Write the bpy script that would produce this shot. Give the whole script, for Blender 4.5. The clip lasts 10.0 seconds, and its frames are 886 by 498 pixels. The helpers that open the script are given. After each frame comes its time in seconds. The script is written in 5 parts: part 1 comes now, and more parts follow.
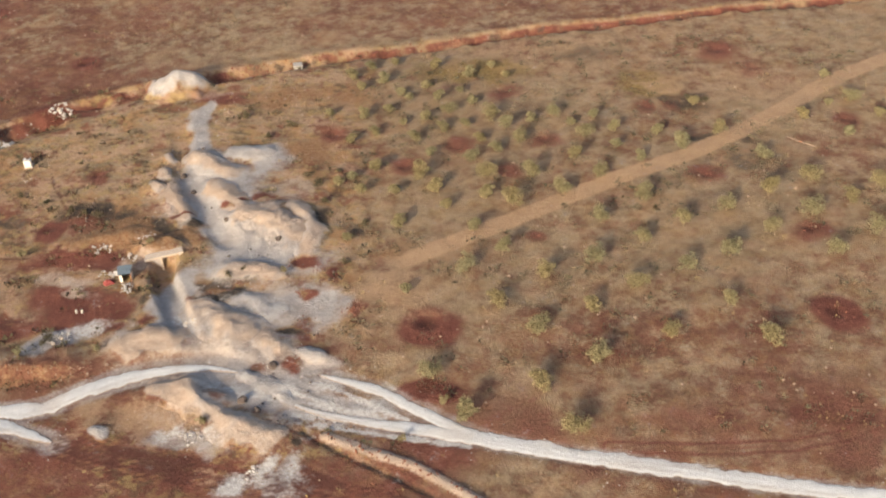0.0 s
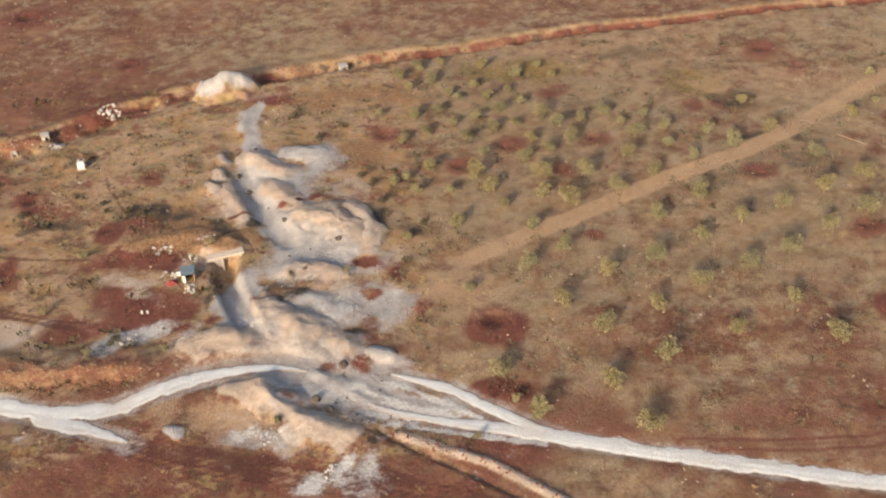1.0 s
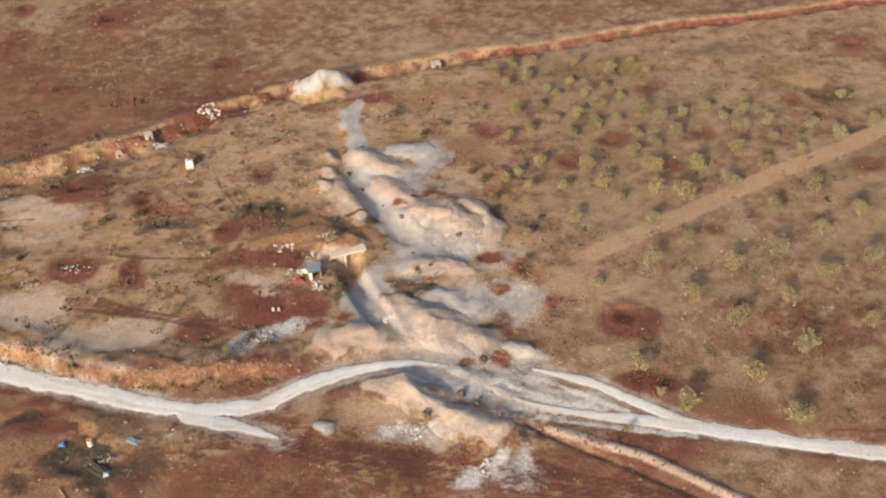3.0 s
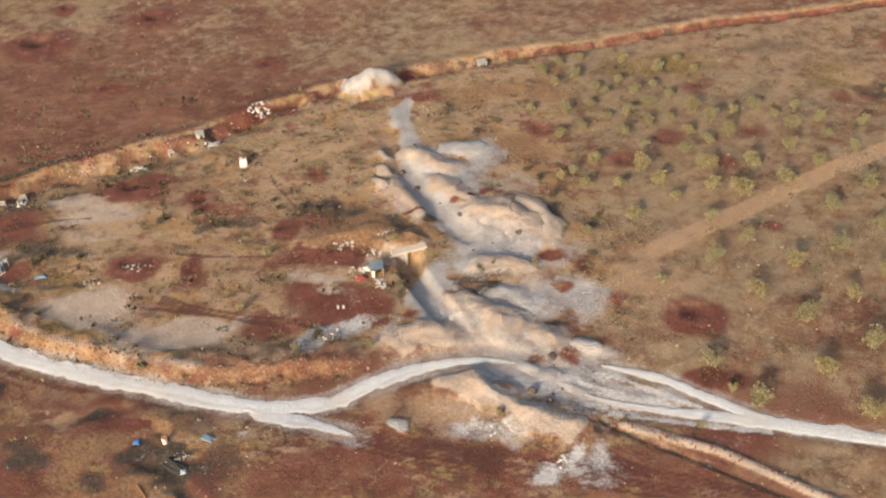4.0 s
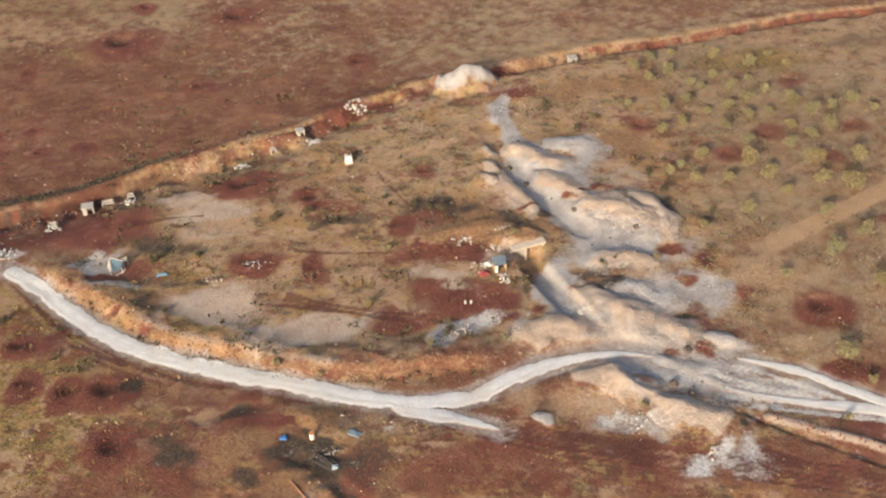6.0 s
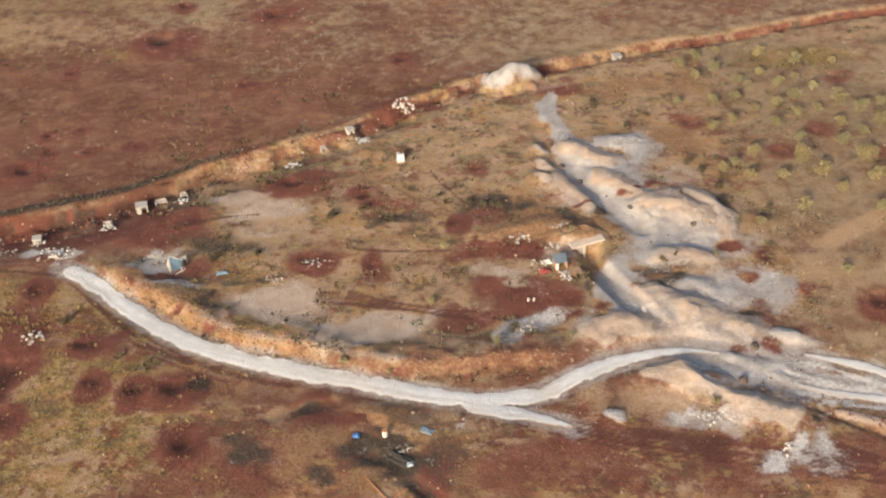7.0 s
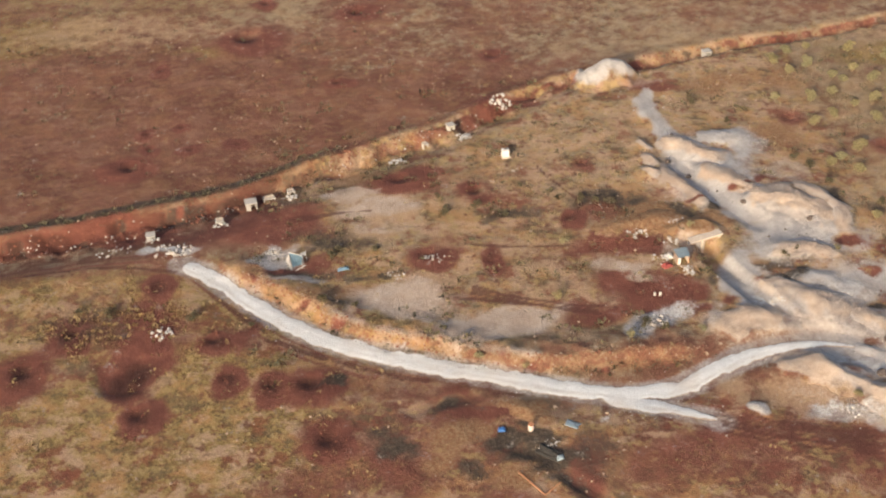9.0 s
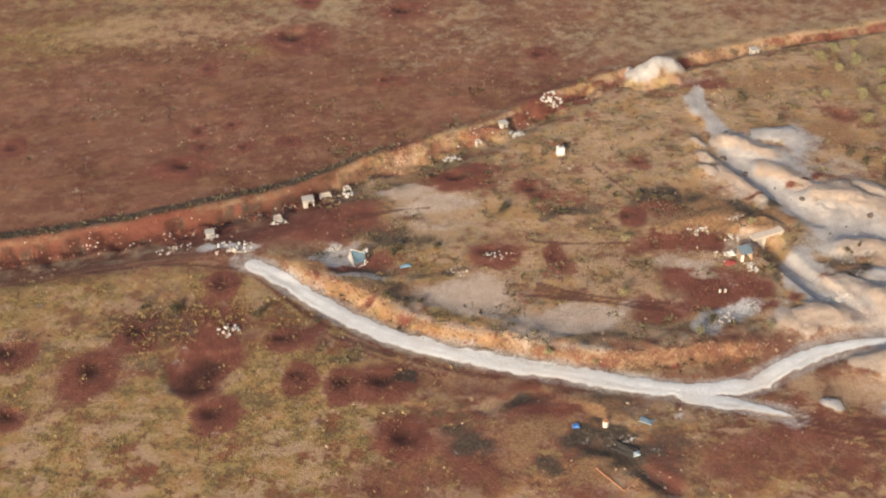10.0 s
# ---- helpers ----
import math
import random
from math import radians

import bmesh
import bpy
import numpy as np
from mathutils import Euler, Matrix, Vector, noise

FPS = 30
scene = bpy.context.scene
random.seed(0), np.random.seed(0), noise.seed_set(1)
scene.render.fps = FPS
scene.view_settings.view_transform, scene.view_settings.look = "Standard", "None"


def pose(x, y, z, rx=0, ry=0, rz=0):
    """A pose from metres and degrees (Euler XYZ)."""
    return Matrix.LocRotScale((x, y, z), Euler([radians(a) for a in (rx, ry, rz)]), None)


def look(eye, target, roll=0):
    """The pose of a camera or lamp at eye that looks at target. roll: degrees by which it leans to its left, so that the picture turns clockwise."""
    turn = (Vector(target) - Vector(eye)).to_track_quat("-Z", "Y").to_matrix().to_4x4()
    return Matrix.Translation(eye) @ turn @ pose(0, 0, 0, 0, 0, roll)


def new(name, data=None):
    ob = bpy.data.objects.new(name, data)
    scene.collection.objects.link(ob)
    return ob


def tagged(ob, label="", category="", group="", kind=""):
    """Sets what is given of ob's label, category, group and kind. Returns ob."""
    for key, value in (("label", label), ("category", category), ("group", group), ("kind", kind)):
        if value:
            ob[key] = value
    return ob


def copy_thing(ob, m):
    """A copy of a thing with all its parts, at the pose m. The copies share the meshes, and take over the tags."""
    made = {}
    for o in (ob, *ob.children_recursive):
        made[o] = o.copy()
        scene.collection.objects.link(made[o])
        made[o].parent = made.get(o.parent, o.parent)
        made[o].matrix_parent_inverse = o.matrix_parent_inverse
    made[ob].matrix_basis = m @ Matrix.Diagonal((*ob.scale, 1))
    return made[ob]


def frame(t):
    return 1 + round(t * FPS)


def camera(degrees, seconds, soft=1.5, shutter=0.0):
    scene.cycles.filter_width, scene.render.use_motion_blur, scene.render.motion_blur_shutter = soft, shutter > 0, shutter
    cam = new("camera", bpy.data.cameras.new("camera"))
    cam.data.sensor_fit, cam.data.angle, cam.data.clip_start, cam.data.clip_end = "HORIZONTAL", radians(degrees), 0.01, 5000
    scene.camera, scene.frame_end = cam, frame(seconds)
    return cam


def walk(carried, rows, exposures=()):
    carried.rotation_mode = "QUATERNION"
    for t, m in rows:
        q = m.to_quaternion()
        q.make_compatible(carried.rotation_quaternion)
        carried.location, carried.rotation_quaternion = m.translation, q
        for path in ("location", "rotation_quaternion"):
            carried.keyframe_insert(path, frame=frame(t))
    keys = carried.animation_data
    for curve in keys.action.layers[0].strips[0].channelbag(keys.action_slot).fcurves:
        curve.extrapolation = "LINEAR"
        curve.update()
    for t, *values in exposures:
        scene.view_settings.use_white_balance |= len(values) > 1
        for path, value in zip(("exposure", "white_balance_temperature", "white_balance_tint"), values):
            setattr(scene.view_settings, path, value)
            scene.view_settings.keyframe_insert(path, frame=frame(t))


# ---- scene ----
cam = camera(44.0, 10.0, soft=2.2)
# seconds, place of the eye, turn in degrees
ROWS = [
    (0.0, 0.046, 0.006, 101.588, 52.180, 1.677, -1.263),
    (0.5, -4.869, -0.180, 101.892, 52.179, 1.730, -1.468),
    (1.0, -9.734, -0.341, 102.157, 52.172, 1.783, -1.631),
    (1.5, -14.559, -0.478, 102.391, 52.161, 1.837, -1.761),
    (2.0, -19.355, -0.593, 102.602, 52.146, 1.889, -1.870),
    (2.5, -24.129, -0.685, 102.793, 52.129, 1.940, -1.965),
    (4.0, -38.399, -0.834, 103.305, 52.068, 2.077, -2.236),
    (4.5, -43.156, -0.844, 103.467, 52.046, 2.115, -2.336),
    (5.0, -47.920, -0.836, 103.627, 52.025, 2.149, -2.444),
    (5.5, -52.694, -0.812, 103.787, 52.005, 2.178, -2.561),
    (7.0, -67.085, -0.651, 104.268, 51.948, 2.231, -2.947),
    (7.5, -71.904, -0.572, 104.423, 51.931, 2.236, -3.074),
    (8.0, -76.729, -0.483, 104.572, 51.914, 2.235, -3.190),
    (8.5, -81.558, -0.386, 104.711, 51.898, 2.228, -3.288),
    (9.0, -86.387, -0.282, 104.835, 51.881, 2.213, -3.357),
    (9.5, -91.208, -0.173, 104.939, 51.864, 2.192, -3.387),
    (10.0, -96.016, -0.060, 105.017, 51.846, 2.163, -3.365),
]
walk(cam, [(t, pose(x, y, z, a, b, c)) for t, x, y, z, a, b, c in ROWS], exposures=[(0.0, 0.74), (10.0, 0.74)])

# ---- light: hazy low sun behind the camera's left shoulder ----
SUN_X, SUN_Y, SUN_ELEV = -0.46, -0.89, 21.0
world = bpy.data.worlds.new("sky")
scene.world = world
world.use_nodes = True
wn = world.node_tree
wn.nodes.clear()
sky = wn.nodes.new("ShaderNodeTexSky")
sky.sky_type, sky.sun_disc = "NISHITA", False
sky.sun_elevation, sky.sun_rotation = radians(SUN_ELEV), math.atan2(SUN_X, SUN_Y)
sky.dust_density = 4.0
bg = wn.nodes.new("ShaderNodeBackground")
bg.inputs["Strength"].default_value = 0.15
wo = wn.nodes.new("ShaderNodeOutputWorld")
wn.links.new(sky.outputs[0], bg.inputs[0])
wn.links.new(bg.outputs[0], wo.inputs[0])
sun_data = bpy.data.lights.new("sun", "SUN")
sun_data.energy, sun_data.angle, sun_data.color = 3.4, radians(5.0), (1.0, 0.875, 0.675)
sun = new("sun", sun_data)
flat = math.cos(radians(SUN_ELEV)) / math.hypot(SUN_X, SUN_Y)
sun.matrix_world = look((0, 0, 0), (-SUN_X * flat, -SUN_Y * flat, -math.sin(radians(SUN_ELEV)))) 
sun.location = (-60, -100, 150)


# ---- materials ----
class Mat:
    """A node material with short calls for its nodes."""

    def __init__(self, name, rough=0.95):
        self.m = bpy.data.materials.new(name)
        self.m.use_nodes = True
        self.t = self.m.node_tree
        self.b = self.t.nodes["Principled BSDF"]
        self.b.inputs["Roughness"].default_value = rough
        self.b.inputs["Specular IOR Level"].default_value = 0.2
        self.pos = self.t.nodes.new("ShaderNodeNewGeometry").outputs["Position"]

    def put(self, socket, v):
        if isinstance(v, bpy.types.NodeSocket):
            self.t.links.new(v, socket)
        elif isinstance(v, tuple):
            socket.default_value = (*v, 1.0) if len(v) == 3 and len(socket.default_value) == 4 else v
        else:
            socket.default_value = v

    def noise(self, scale, detail=4.0, rough=0.6, squash=None, turn=0.0):
        n = self.t.nodes.new("ShaderNodeTexNoise")
        p = self.pos
        if squash:
            mp = self.t.nodes.new("ShaderNodeMapping")
            mp.vector_type = "TEXTURE"
            mp.inputs["Rotation"].default_value = (0, 0, radians(turn))
            mp.inputs["Scale"].default_value = squash
            self.t.links.new(p, mp.inputs["Vector"])
            p = mp.outputs[0]
        self.t.links.new(p, n.inputs["Vector"])
        n.inputs["Scale"].default_value, n.inputs["Detail"].default_value, n.inputs["Roughness"].default_value = scale, detail, rough
        return n.outputs["Fac"]

    def cells(self, scale, out="Distance"):
        n = self.t.nodes.new("ShaderNodeTexVoronoi")
        self.t.links.new(self.pos, n.inputs["Vector"])
        n.inputs["Scale"].default_value = scale
        return n.outputs[out]

    def math(self, op, a, b=0.0):
        n = self.t.nodes.new("ShaderNodeMath")
        n.operation = op
        self.put(n.inputs[0], a)
        self.put(n.inputs[1], b)
        return n.outputs[0]

    def step(self, v, lo, hi, a=0.0, b=1.0):
        n = self.t.nodes.new("ShaderNodeMapRange")
        n.interpolation_type = "SMOOTHSTEP"
        self.put(n.inputs["Value"], v)
        for k, x in (("From Min", lo), ("From Max", hi), ("To Min", a), ("To Max", b)):
            self.put(n.inputs[k], x)
        return n.outputs[0]

    def mix(self, f, a, b, how="MIX"):
        n = self.t.nodes.new("ShaderNodeMix")
        n.data_type, n.blend_type = "RGBA", how
        self.put(n.inputs[0], f)
        self.put(n.inputs[6], a)
        self.put(n.inputs[7], b)
        return n.outputs[2]

    def attr(self, name):
        n = self.t.nodes.new("ShaderNodeAttribute")
        n.attribute_name = name
        return n.outputs["Fac"]

    def random(self):
        return self.t.nodes.new("ShaderNodeObjectInfo").outputs["Random"]

    def island(self):
        return self.t.nodes.new("ShaderNodeNewGeometry").outputs["Random Per Island"]

    def colour(self, c):
        self.put(self.b.inputs["Base Color"], c)
        return self

    def bump(self, h, distance=0.1, strength=0.6):
        n = self.t.nodes.new("ShaderNodeBump")
        n.inputs["Distance"].default_value, n.inputs["Strength"].default_value = distance, strength
        self.put(n.inputs["Height"], h)
        self.t.links.new(n.outputs[0], self.b.inputs["Normal"])
        return self


# cream spoil and grey gravel; the grey is partly painted shade
BEIGE_A, BEIGE_B = (0.345, 0.25, 0.187), (0.415, 0.323, 0.252)
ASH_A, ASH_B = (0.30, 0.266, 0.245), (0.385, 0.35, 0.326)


def ground_material():
    m = Mat("soil_and_dry_grass")
    fine = m.noise(2.2, 6.0, 0.7)
    mid = m.noise(0.35, 6.0, 0.68)
    big = m.noise(0.06, 4.0, 0.6)
    streak = m.noise(0.8, 6.0, 0.7, (4.0, 1.0, 1.0), 12)
    rows = m.noise(0.42, 5.0, 0.65, (3.5, 1.0, 1.0), 33)
    grain = m.noise(7.0, 4.0, 0.75)

    def mask(name, spread=0.7, lo=0.15, hi=0.85):
        v = m.math("ADD", m.attr(name), m.math("MULTIPLY", m.math("SUBTRACT", mid, 0.5), spread * 1.5))
        v = m.math("ADD", v, m.math("MULTIPLY", m.math("SUBTRACT", fine, 0.5), spread * 0.8))
        return m.step(v, lo, hi)

    base = m.mix(m.step(big, 0.35, 0.65), (0.118, 0.046, 0.030), (0.17, 0.072, 0.047))
    base = m.mix(m.step(streak, 0.47, 0.74, 0, 0.45), base, (0.235, 0.130, 0.078))
    base = m.mix(m.step(fine, 0.55, 0.75, 0, 0.45), base, (0.10, 0.040, 0.028))
    grass = m.mix(m.step(mid, 0.38, 0.62), (0.24, 0.161, 0.094), (0.31, 0.228, 0.142))
    # long dark streaks put the shading of tree and grass rows into the grass colour
    grass = m.mix(m.step(rows, 0.48, 0.68, 0, 0.5), grass, (0.155, 0.096, 0.06))
    grass = m.mix(m.step(fine, 0.52, 0.72, 0, 0.4), grass, (0.15, 0.108, 0.058))
    grass = m.mix(m.step(big, 0.5, 0.68, 0, 0.4), grass, (0.235, 0.125, 0.072))
    c = m.mix(mask("grass", 1.2), base, grass)
    yellow = m.mix(m.step(fine, 0.4, 0.62), (0.275, 0.186, 0.070), (0.13, 0.082, 0.032))
    c = m.mix(mask("yellow", 1.2), c, yellow)
    # patchy subsoil churned up by digging
    churn, churn2 = m.noise(0.16, 5.0, 0.62, (1.1, 1.0, 1.0), 8), m.noise(0.24, 5.0, 0.65, (1.3, 1.0, 1.0), -12)
    on = m.attr("churned")
    patches = ((churn, 0.48, 0.40, (0.18, 0.058, 0.034)), (churn, 0.50, 0.58, (0.345, 0.185, 0.082)), (churn2, 0.46, 0.37, (0.10, 0.073, 0.040)),
               (churn2, 0.50, 0.59, (0.40, 0.262, 0.168)), (m.noise(0.5, 5.0, 0.7), 0.51, 0.60, (0.32, 0.22, 0.095)), (m.noise(0.62, 5.0, 0.7), 0.54, 0.64, (0.115, 0.042, 0.029)))
    for n, lo, hi, col in patches:
        c = m.mix(m.math("MULTIPLY", m.step(n, lo, hi, 0, 0.75), on), c, col)
    clay = m.mix(m.step(fine, 0.38, 0.62), (0.205, 0.098, 0.048), (0.285, 0.172, 0.092))
    c = m.mix(mask("ochre", 1.1), c, clay)
    c = m.mix(mask("red", 0.8), c, m.mix(m.step(mid, 0.35, 0.7), (0.125, 0.044, 0.031), (0.19, 0.070, 0.046)))
    # dark: burnt earth and scrub, also painted shade of bank, heap and ditch
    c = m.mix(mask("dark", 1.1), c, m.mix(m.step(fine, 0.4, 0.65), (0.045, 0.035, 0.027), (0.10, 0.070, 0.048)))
    c = m.mix(mask("tan", 0.8), c, m.mix(m.step(mid, 0.35, 0.7), (0.40, 0.262, 0.155), (0.345, 0.215, 0.125)))
    c = m.mix(m.step(grain, 0.35, 0.7, 0.0, 0.35), c, m.mix(1.0, c, (0.6, 0.56, 0.53), "MULTIPLY"))
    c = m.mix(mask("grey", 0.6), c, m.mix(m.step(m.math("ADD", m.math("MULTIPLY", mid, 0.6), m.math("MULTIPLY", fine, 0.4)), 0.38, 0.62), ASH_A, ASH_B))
    c = m.mix(mask("pale", 0.6), c, m.mix(m.step(m.math("ADD", m.math("MULTIPLY", mid, 0.6), m.math("MULTIPLY", fine, 0.4)), 0.38, 0.62), BEIGE_A, BEIGE_B))
    c = m.mix(m.math("MULTIPLY", mask("rut", 0.5), 0.8), c, (0.085, 0.033, 0.024))
    c = m.mix(mask("white", 1.1), c, m.mix(m.step(fine, 0.35, 0.65), (0.40, 0.36, 0.325), (0.54, 0.51, 0.48)))
    # deep: painted shade of the pits, also noise blotches on the trench wall
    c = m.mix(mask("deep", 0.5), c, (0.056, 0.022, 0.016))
    speck = m.step(m.cells(1.3), 0.13, 0.06)
    c = m.mix(m.math("MULTIPLY", speck, m.step(mid, 0.5, 0.65, 0, 0.6)), c, (0.42, 0.33, 0.25))
    m.colour(c)
    h = m.math("ADD", m.math("MULTIPLY", fine, 0.7), m.math("MULTIPLY", grain, 0.3))
    return m.bump(h, 0.5, 0.8).m


def gravel_material(name, a, b, c2, lo=0.5, hi=0.68):
    m = Mat(name)
    fine, mid, big, grain = m.noise(2.2, 6.0, 0.7), m.noise(0.45, 5.0, 0.62), m.noise(0.16, 3.0), m.noise(7.0, 4.0, 0.75)
    c = m.mix(m.step(fine, 0.35, 0.65), a, b)
    c = m.mix(m.step(m.math("ADD", m.math("MULTIPLY", mid, 0.6), m.math("MULTIPLY", big, 0.4)), lo, hi, 0, 0.9), c, c2)
    c = m.mix(m.step(grain, 0.35, 0.75, 0, 0.4), c, m.mix(1.0, c, (0.62, 0.58, 0.56), "MULTIPLY"))
    return m.colour(c).bump(m.math("ADD", fine, m.math("MULTIPLY", mid, 1.5)), 0.4, 0.6).m


def road_material():
    m = Mat("crushed_white_stone")
    fine, mid, big = m.noise(2.5, 6.0, 0.7), m.noise(0.5, 5.0, 0.6), m.noise(0.1, 3.0)
    c = m.mix(m.step(mid, 0.35, 0.65), (0.51, 0.498, 0.48), (0.61, 0.597, 0.577))
    c = m.mix(m.math("MULTIPLY", m.attr("wheel"), m.step(mid, 0.35, 0.6, 0.0, 0.55)), c, (0.38, 0.335, 0.295))
    edge = m.math("ADD", m.attr("dust"), m.math("MULTIPLY", m.math("SUBTRACT", fine, 0.5), 1.2))
    c = m.mix(m.step(edge, 0.5, 1.1), c, (0.30, 0.215, 0.16))
    c = m.mix(m.step(big, 0.5, 0.72, 0, 0.6), c, (0.46, 0.40, 0.35))
    c = m.mix(m.step(fine, 0.45, 0.75, 0, 0.4), c, m.mix(1.0, c, (0.7, 0.67, 0.65), "MULTIPLY"))
    return m.colour(c).bump(fine, 0.25, 0.6).m


def plain_material(name, c, rough=0.8, vary=0.3, metal=0.0, scale=4.0):
    m = Mat(name, rough)
    m.b.inputs["Metallic"].default_value = metal
    n, f = m.noise(scale, 5.0, 0.65), m.noise(scale * 5, 3.0)
    col = m.mix(m.step(n, 0.35, 0.7, 0, 1), c, tuple(x * (1 - vary) for x in c))
    col = m.mix(m.step(f, 0.5, 0.8, 0, 0.35), col, (0.25, 0.15, 0.1))
    return m.colour(col).bump(f, 0.03, 0.4).m


def leaf_material(name, a, b):
    m = Mat(name, 0.7)
    c = m.mix(m.island(), a, b)
    c = m.mix(m.math("MULTIPLY", m.random(), 0.45), c, m.mix(1.0, c, (1.25, 1.0, 0.75), "MULTIPLY"))
    return m.colour(c).m


M_GROUND = ground_material()
M_WHITE_HEAP = gravel_material("pale_grey_limestone_spoil", (0.35, 0.30, 0.272), (0.44, 0.385, 0.345), (0.36, 0.265, 0.205))
M_ROAD = road_material()
M_LEAF = leaf_material("olive_leaf", (0.10, 0.086, 0.042), (0.29, 0.25, 0.14))
M_SCRUB = leaf_material("dry_scrub", (0.050, 0.046, 0.026), (0.115, 0.092, 0.052))
M_STRAW = leaf_material("straw_grass", (0.22, 0.155, 0.07), (0.15, 0.10, 0.048))
M_BARK = plain_material("olive_bark", (0.16, 0.115, 0.08), 0.9)
M_CONCRETE = plain_material("weathered_concrete", (0.50, 0.41, 0.33), 0.9, 0.25)
M_LIMEWASH = plain_material("limewash", (0.62, 0.58, 0.53), 0.8, 0.15)
M_WHITE = plain_material("white_plaster", (0.40, 0.36, 0.315), 0.8, 0.2)
M_RUBBLE = plain_material("white_limestone_rubble", (0.48, 0.44, 0.40), 0.9, 0.3)
M_STONE = plain_material("field_stone", (0.33, 0.23, 0.165), 0.9, 0.35)
# dark stones; also painted shade in the dugout opening and tank hatch
M_DARKSTONE_SHADE = plain_material("scorched_stone", (0.12, 0.09, 0.075), 0.9, 0.4)
M_CLOD = plain_material("red_earth_clod", (0.20, 0.075, 0.045), 0.95, 0.4)
M_BLUE = plain_material("blue_tarpaulin", (0.15, 0.235, 0.30), 0.5, 0.3)
M_BRIGHTBLUE = plain_material("bright_blue_plastic", (0.04, 0.13, 0.33), 0.4, 0.2)
M_RED = plain_material("red_cloth", (0.24, 0.05, 0.045), 0.8, 0.3)
M_TIN = plain_material("grey_blue_tin_sheet", (0.22, 0.27, 0.30), 0.5, 0.3, 0.3)
M_CANVAS = plain_material("dirty_white_canvas", (0.66, 0.60, 0.54), 0.85, 0.25)
M_POLE = plain_material("rusty_steel_pole", (0.45, 0.20, 0.10), 0.7, 0.3)
# charred tarpaulin; also the painted dark inside the shack
M_BLACK = plain_material("black_charred_cloth", (0.03, 0.028, 0.026), 0.9, 0.3)


# ---- plan helpers ----
def lattice(ix, iy, seed):
    a = (ix * 374761393 + iy * 668265263 + seed * 1442695041) & 0xFFFFFFFF
    a = ((a ^ (a >> 13)) * 1274126177) & 0xFFFFFFFF
    return ((a ^ (a >> 16)) & 0xFFFF) / 65535.0


def smooth_noise(x, y, seed):
    ix, iy = np.floor(x).astype(np.int64), np.floor(y).astype(np.int64)
    fx, fy = x - ix, y - iy
    fx, fy = fx * fx * (3 - 2 * fx), fy * fy * (3 - 2 * fy)
    a = lattice(ix, iy, seed) * (1 - fx) + lattice(ix + 1, iy, seed) * fx
    b = lattice(ix, iy + 1, seed) * (1 - fx) + lattice(ix + 1, iy + 1, seed) * fx
    return a * (1 - fy) + b * fy


def fbm(x, y, size, seed, octaves=4):
    total, amp, norm = 0.0, 1.0, 0.0
    for k in range(octaves):
        total = total + amp * smooth_noise(x / size * 2 ** k + 31.7 * k, y / size * 2 ** k + 17.3 * k, seed + k)
        norm += amp
        amp *= 0.5
    return total / norm


def ramp(v, lo, hi):
    u = np.clip((v - lo) / (hi - lo), 0.0, 1.0)
    return u * u * (3 - 2 * u)


def line_distance(x, y, points):
    """Distance to a broken line, and how far along it."""
    best, along, run = np.full(np.shape(x), 1e9), np.zeros(np.shape(x)), 0.0
    for (ax, ay), (bx, by) in zip(points, points[1:]):
        length = math.hypot(bx - ax, by - ay)
        u = np.clip(((x - ax) * (bx - ax) + (y - ay) * (by - ay)) / length ** 2, 0, 1)
        d = np.hypot(x - ax - u * (bx - ax), y - ay - u * (by - ay))
        along = np.where(d < best, run + u * length, along)
        best = np.minimum(best, d)
        run += length
    return best, along


def blobs(x, y, spots, soft=0.6, warp=5.0):
    """1 inside any of the ellipses (x, y, rx, ry, strength), fading out at their rims."""
    out = np.zeros(np.shape(x))
    wx = x + warp * (fbm(x, y, 12.0, 91, 2) - 0.5) * 1.2 + warp * (fbm(x, y, 3.6, 93, 3) - 0.5)
    wy = y + warp * (fbm(x, y, 12.0, 92, 2) - 0.5) * 1.2 + warp * (fbm(x, y, 3.6, 94, 3) - 0.5)
    for cx, cy, rx, ry, s in spots:
        r = np.hypot((wx - cx) / rx, (wy - cy) / ry)
        out = np.maximum(out, s * (1 - ramp(r, 1 - soft * 0.6, 1 + soft * 0.6)))
    return out


# ---- the plan, in metres ----
ROAD_WEST = [(-123.1, 134.0), (-119.0, 131.4), (-113.2, 125.8), (-108.1, 121.1), (-103.1, 116.7), (-96.8, 113.1), (-89.1, 110.0), (-81.7, 107.0), (-74.3, 104.5), (-67.2, 102.0), (-60.1, 100.2), (-55.5, 100.3), (-51.5, 101.3), (-47.2, 103.5), (-42.9, 105.6), (-37.5, 106.8), (-32.1, 107.2), (-27.0, 105.6)]
ROAD_SPUR = [(-64.0, 100.4), (-60.4, 98.9), (-56.4, 97.6), (-52.7, 96.0), (-49.1, 94.1)]
ROAD_NORTH = [(-17.4, 105.0), (-12.8, 103.3), (-9.1, 101.8), (-5.4, 98.9), (-0.4, 95.4), (4.4, 92.4)]
ROAD_EAST = [(-21.5, 100.4), (-16.9, 98.0), (-11.1, 96.2), (-2.5, 94.4), (4.4, 92.4), (11.2, 90.5), (19.2, 88.5), (27.0, 86.4), (34.6, 84.5), (42.1, 82.9), (51.9, 80.9), (75.0, 76.5)]
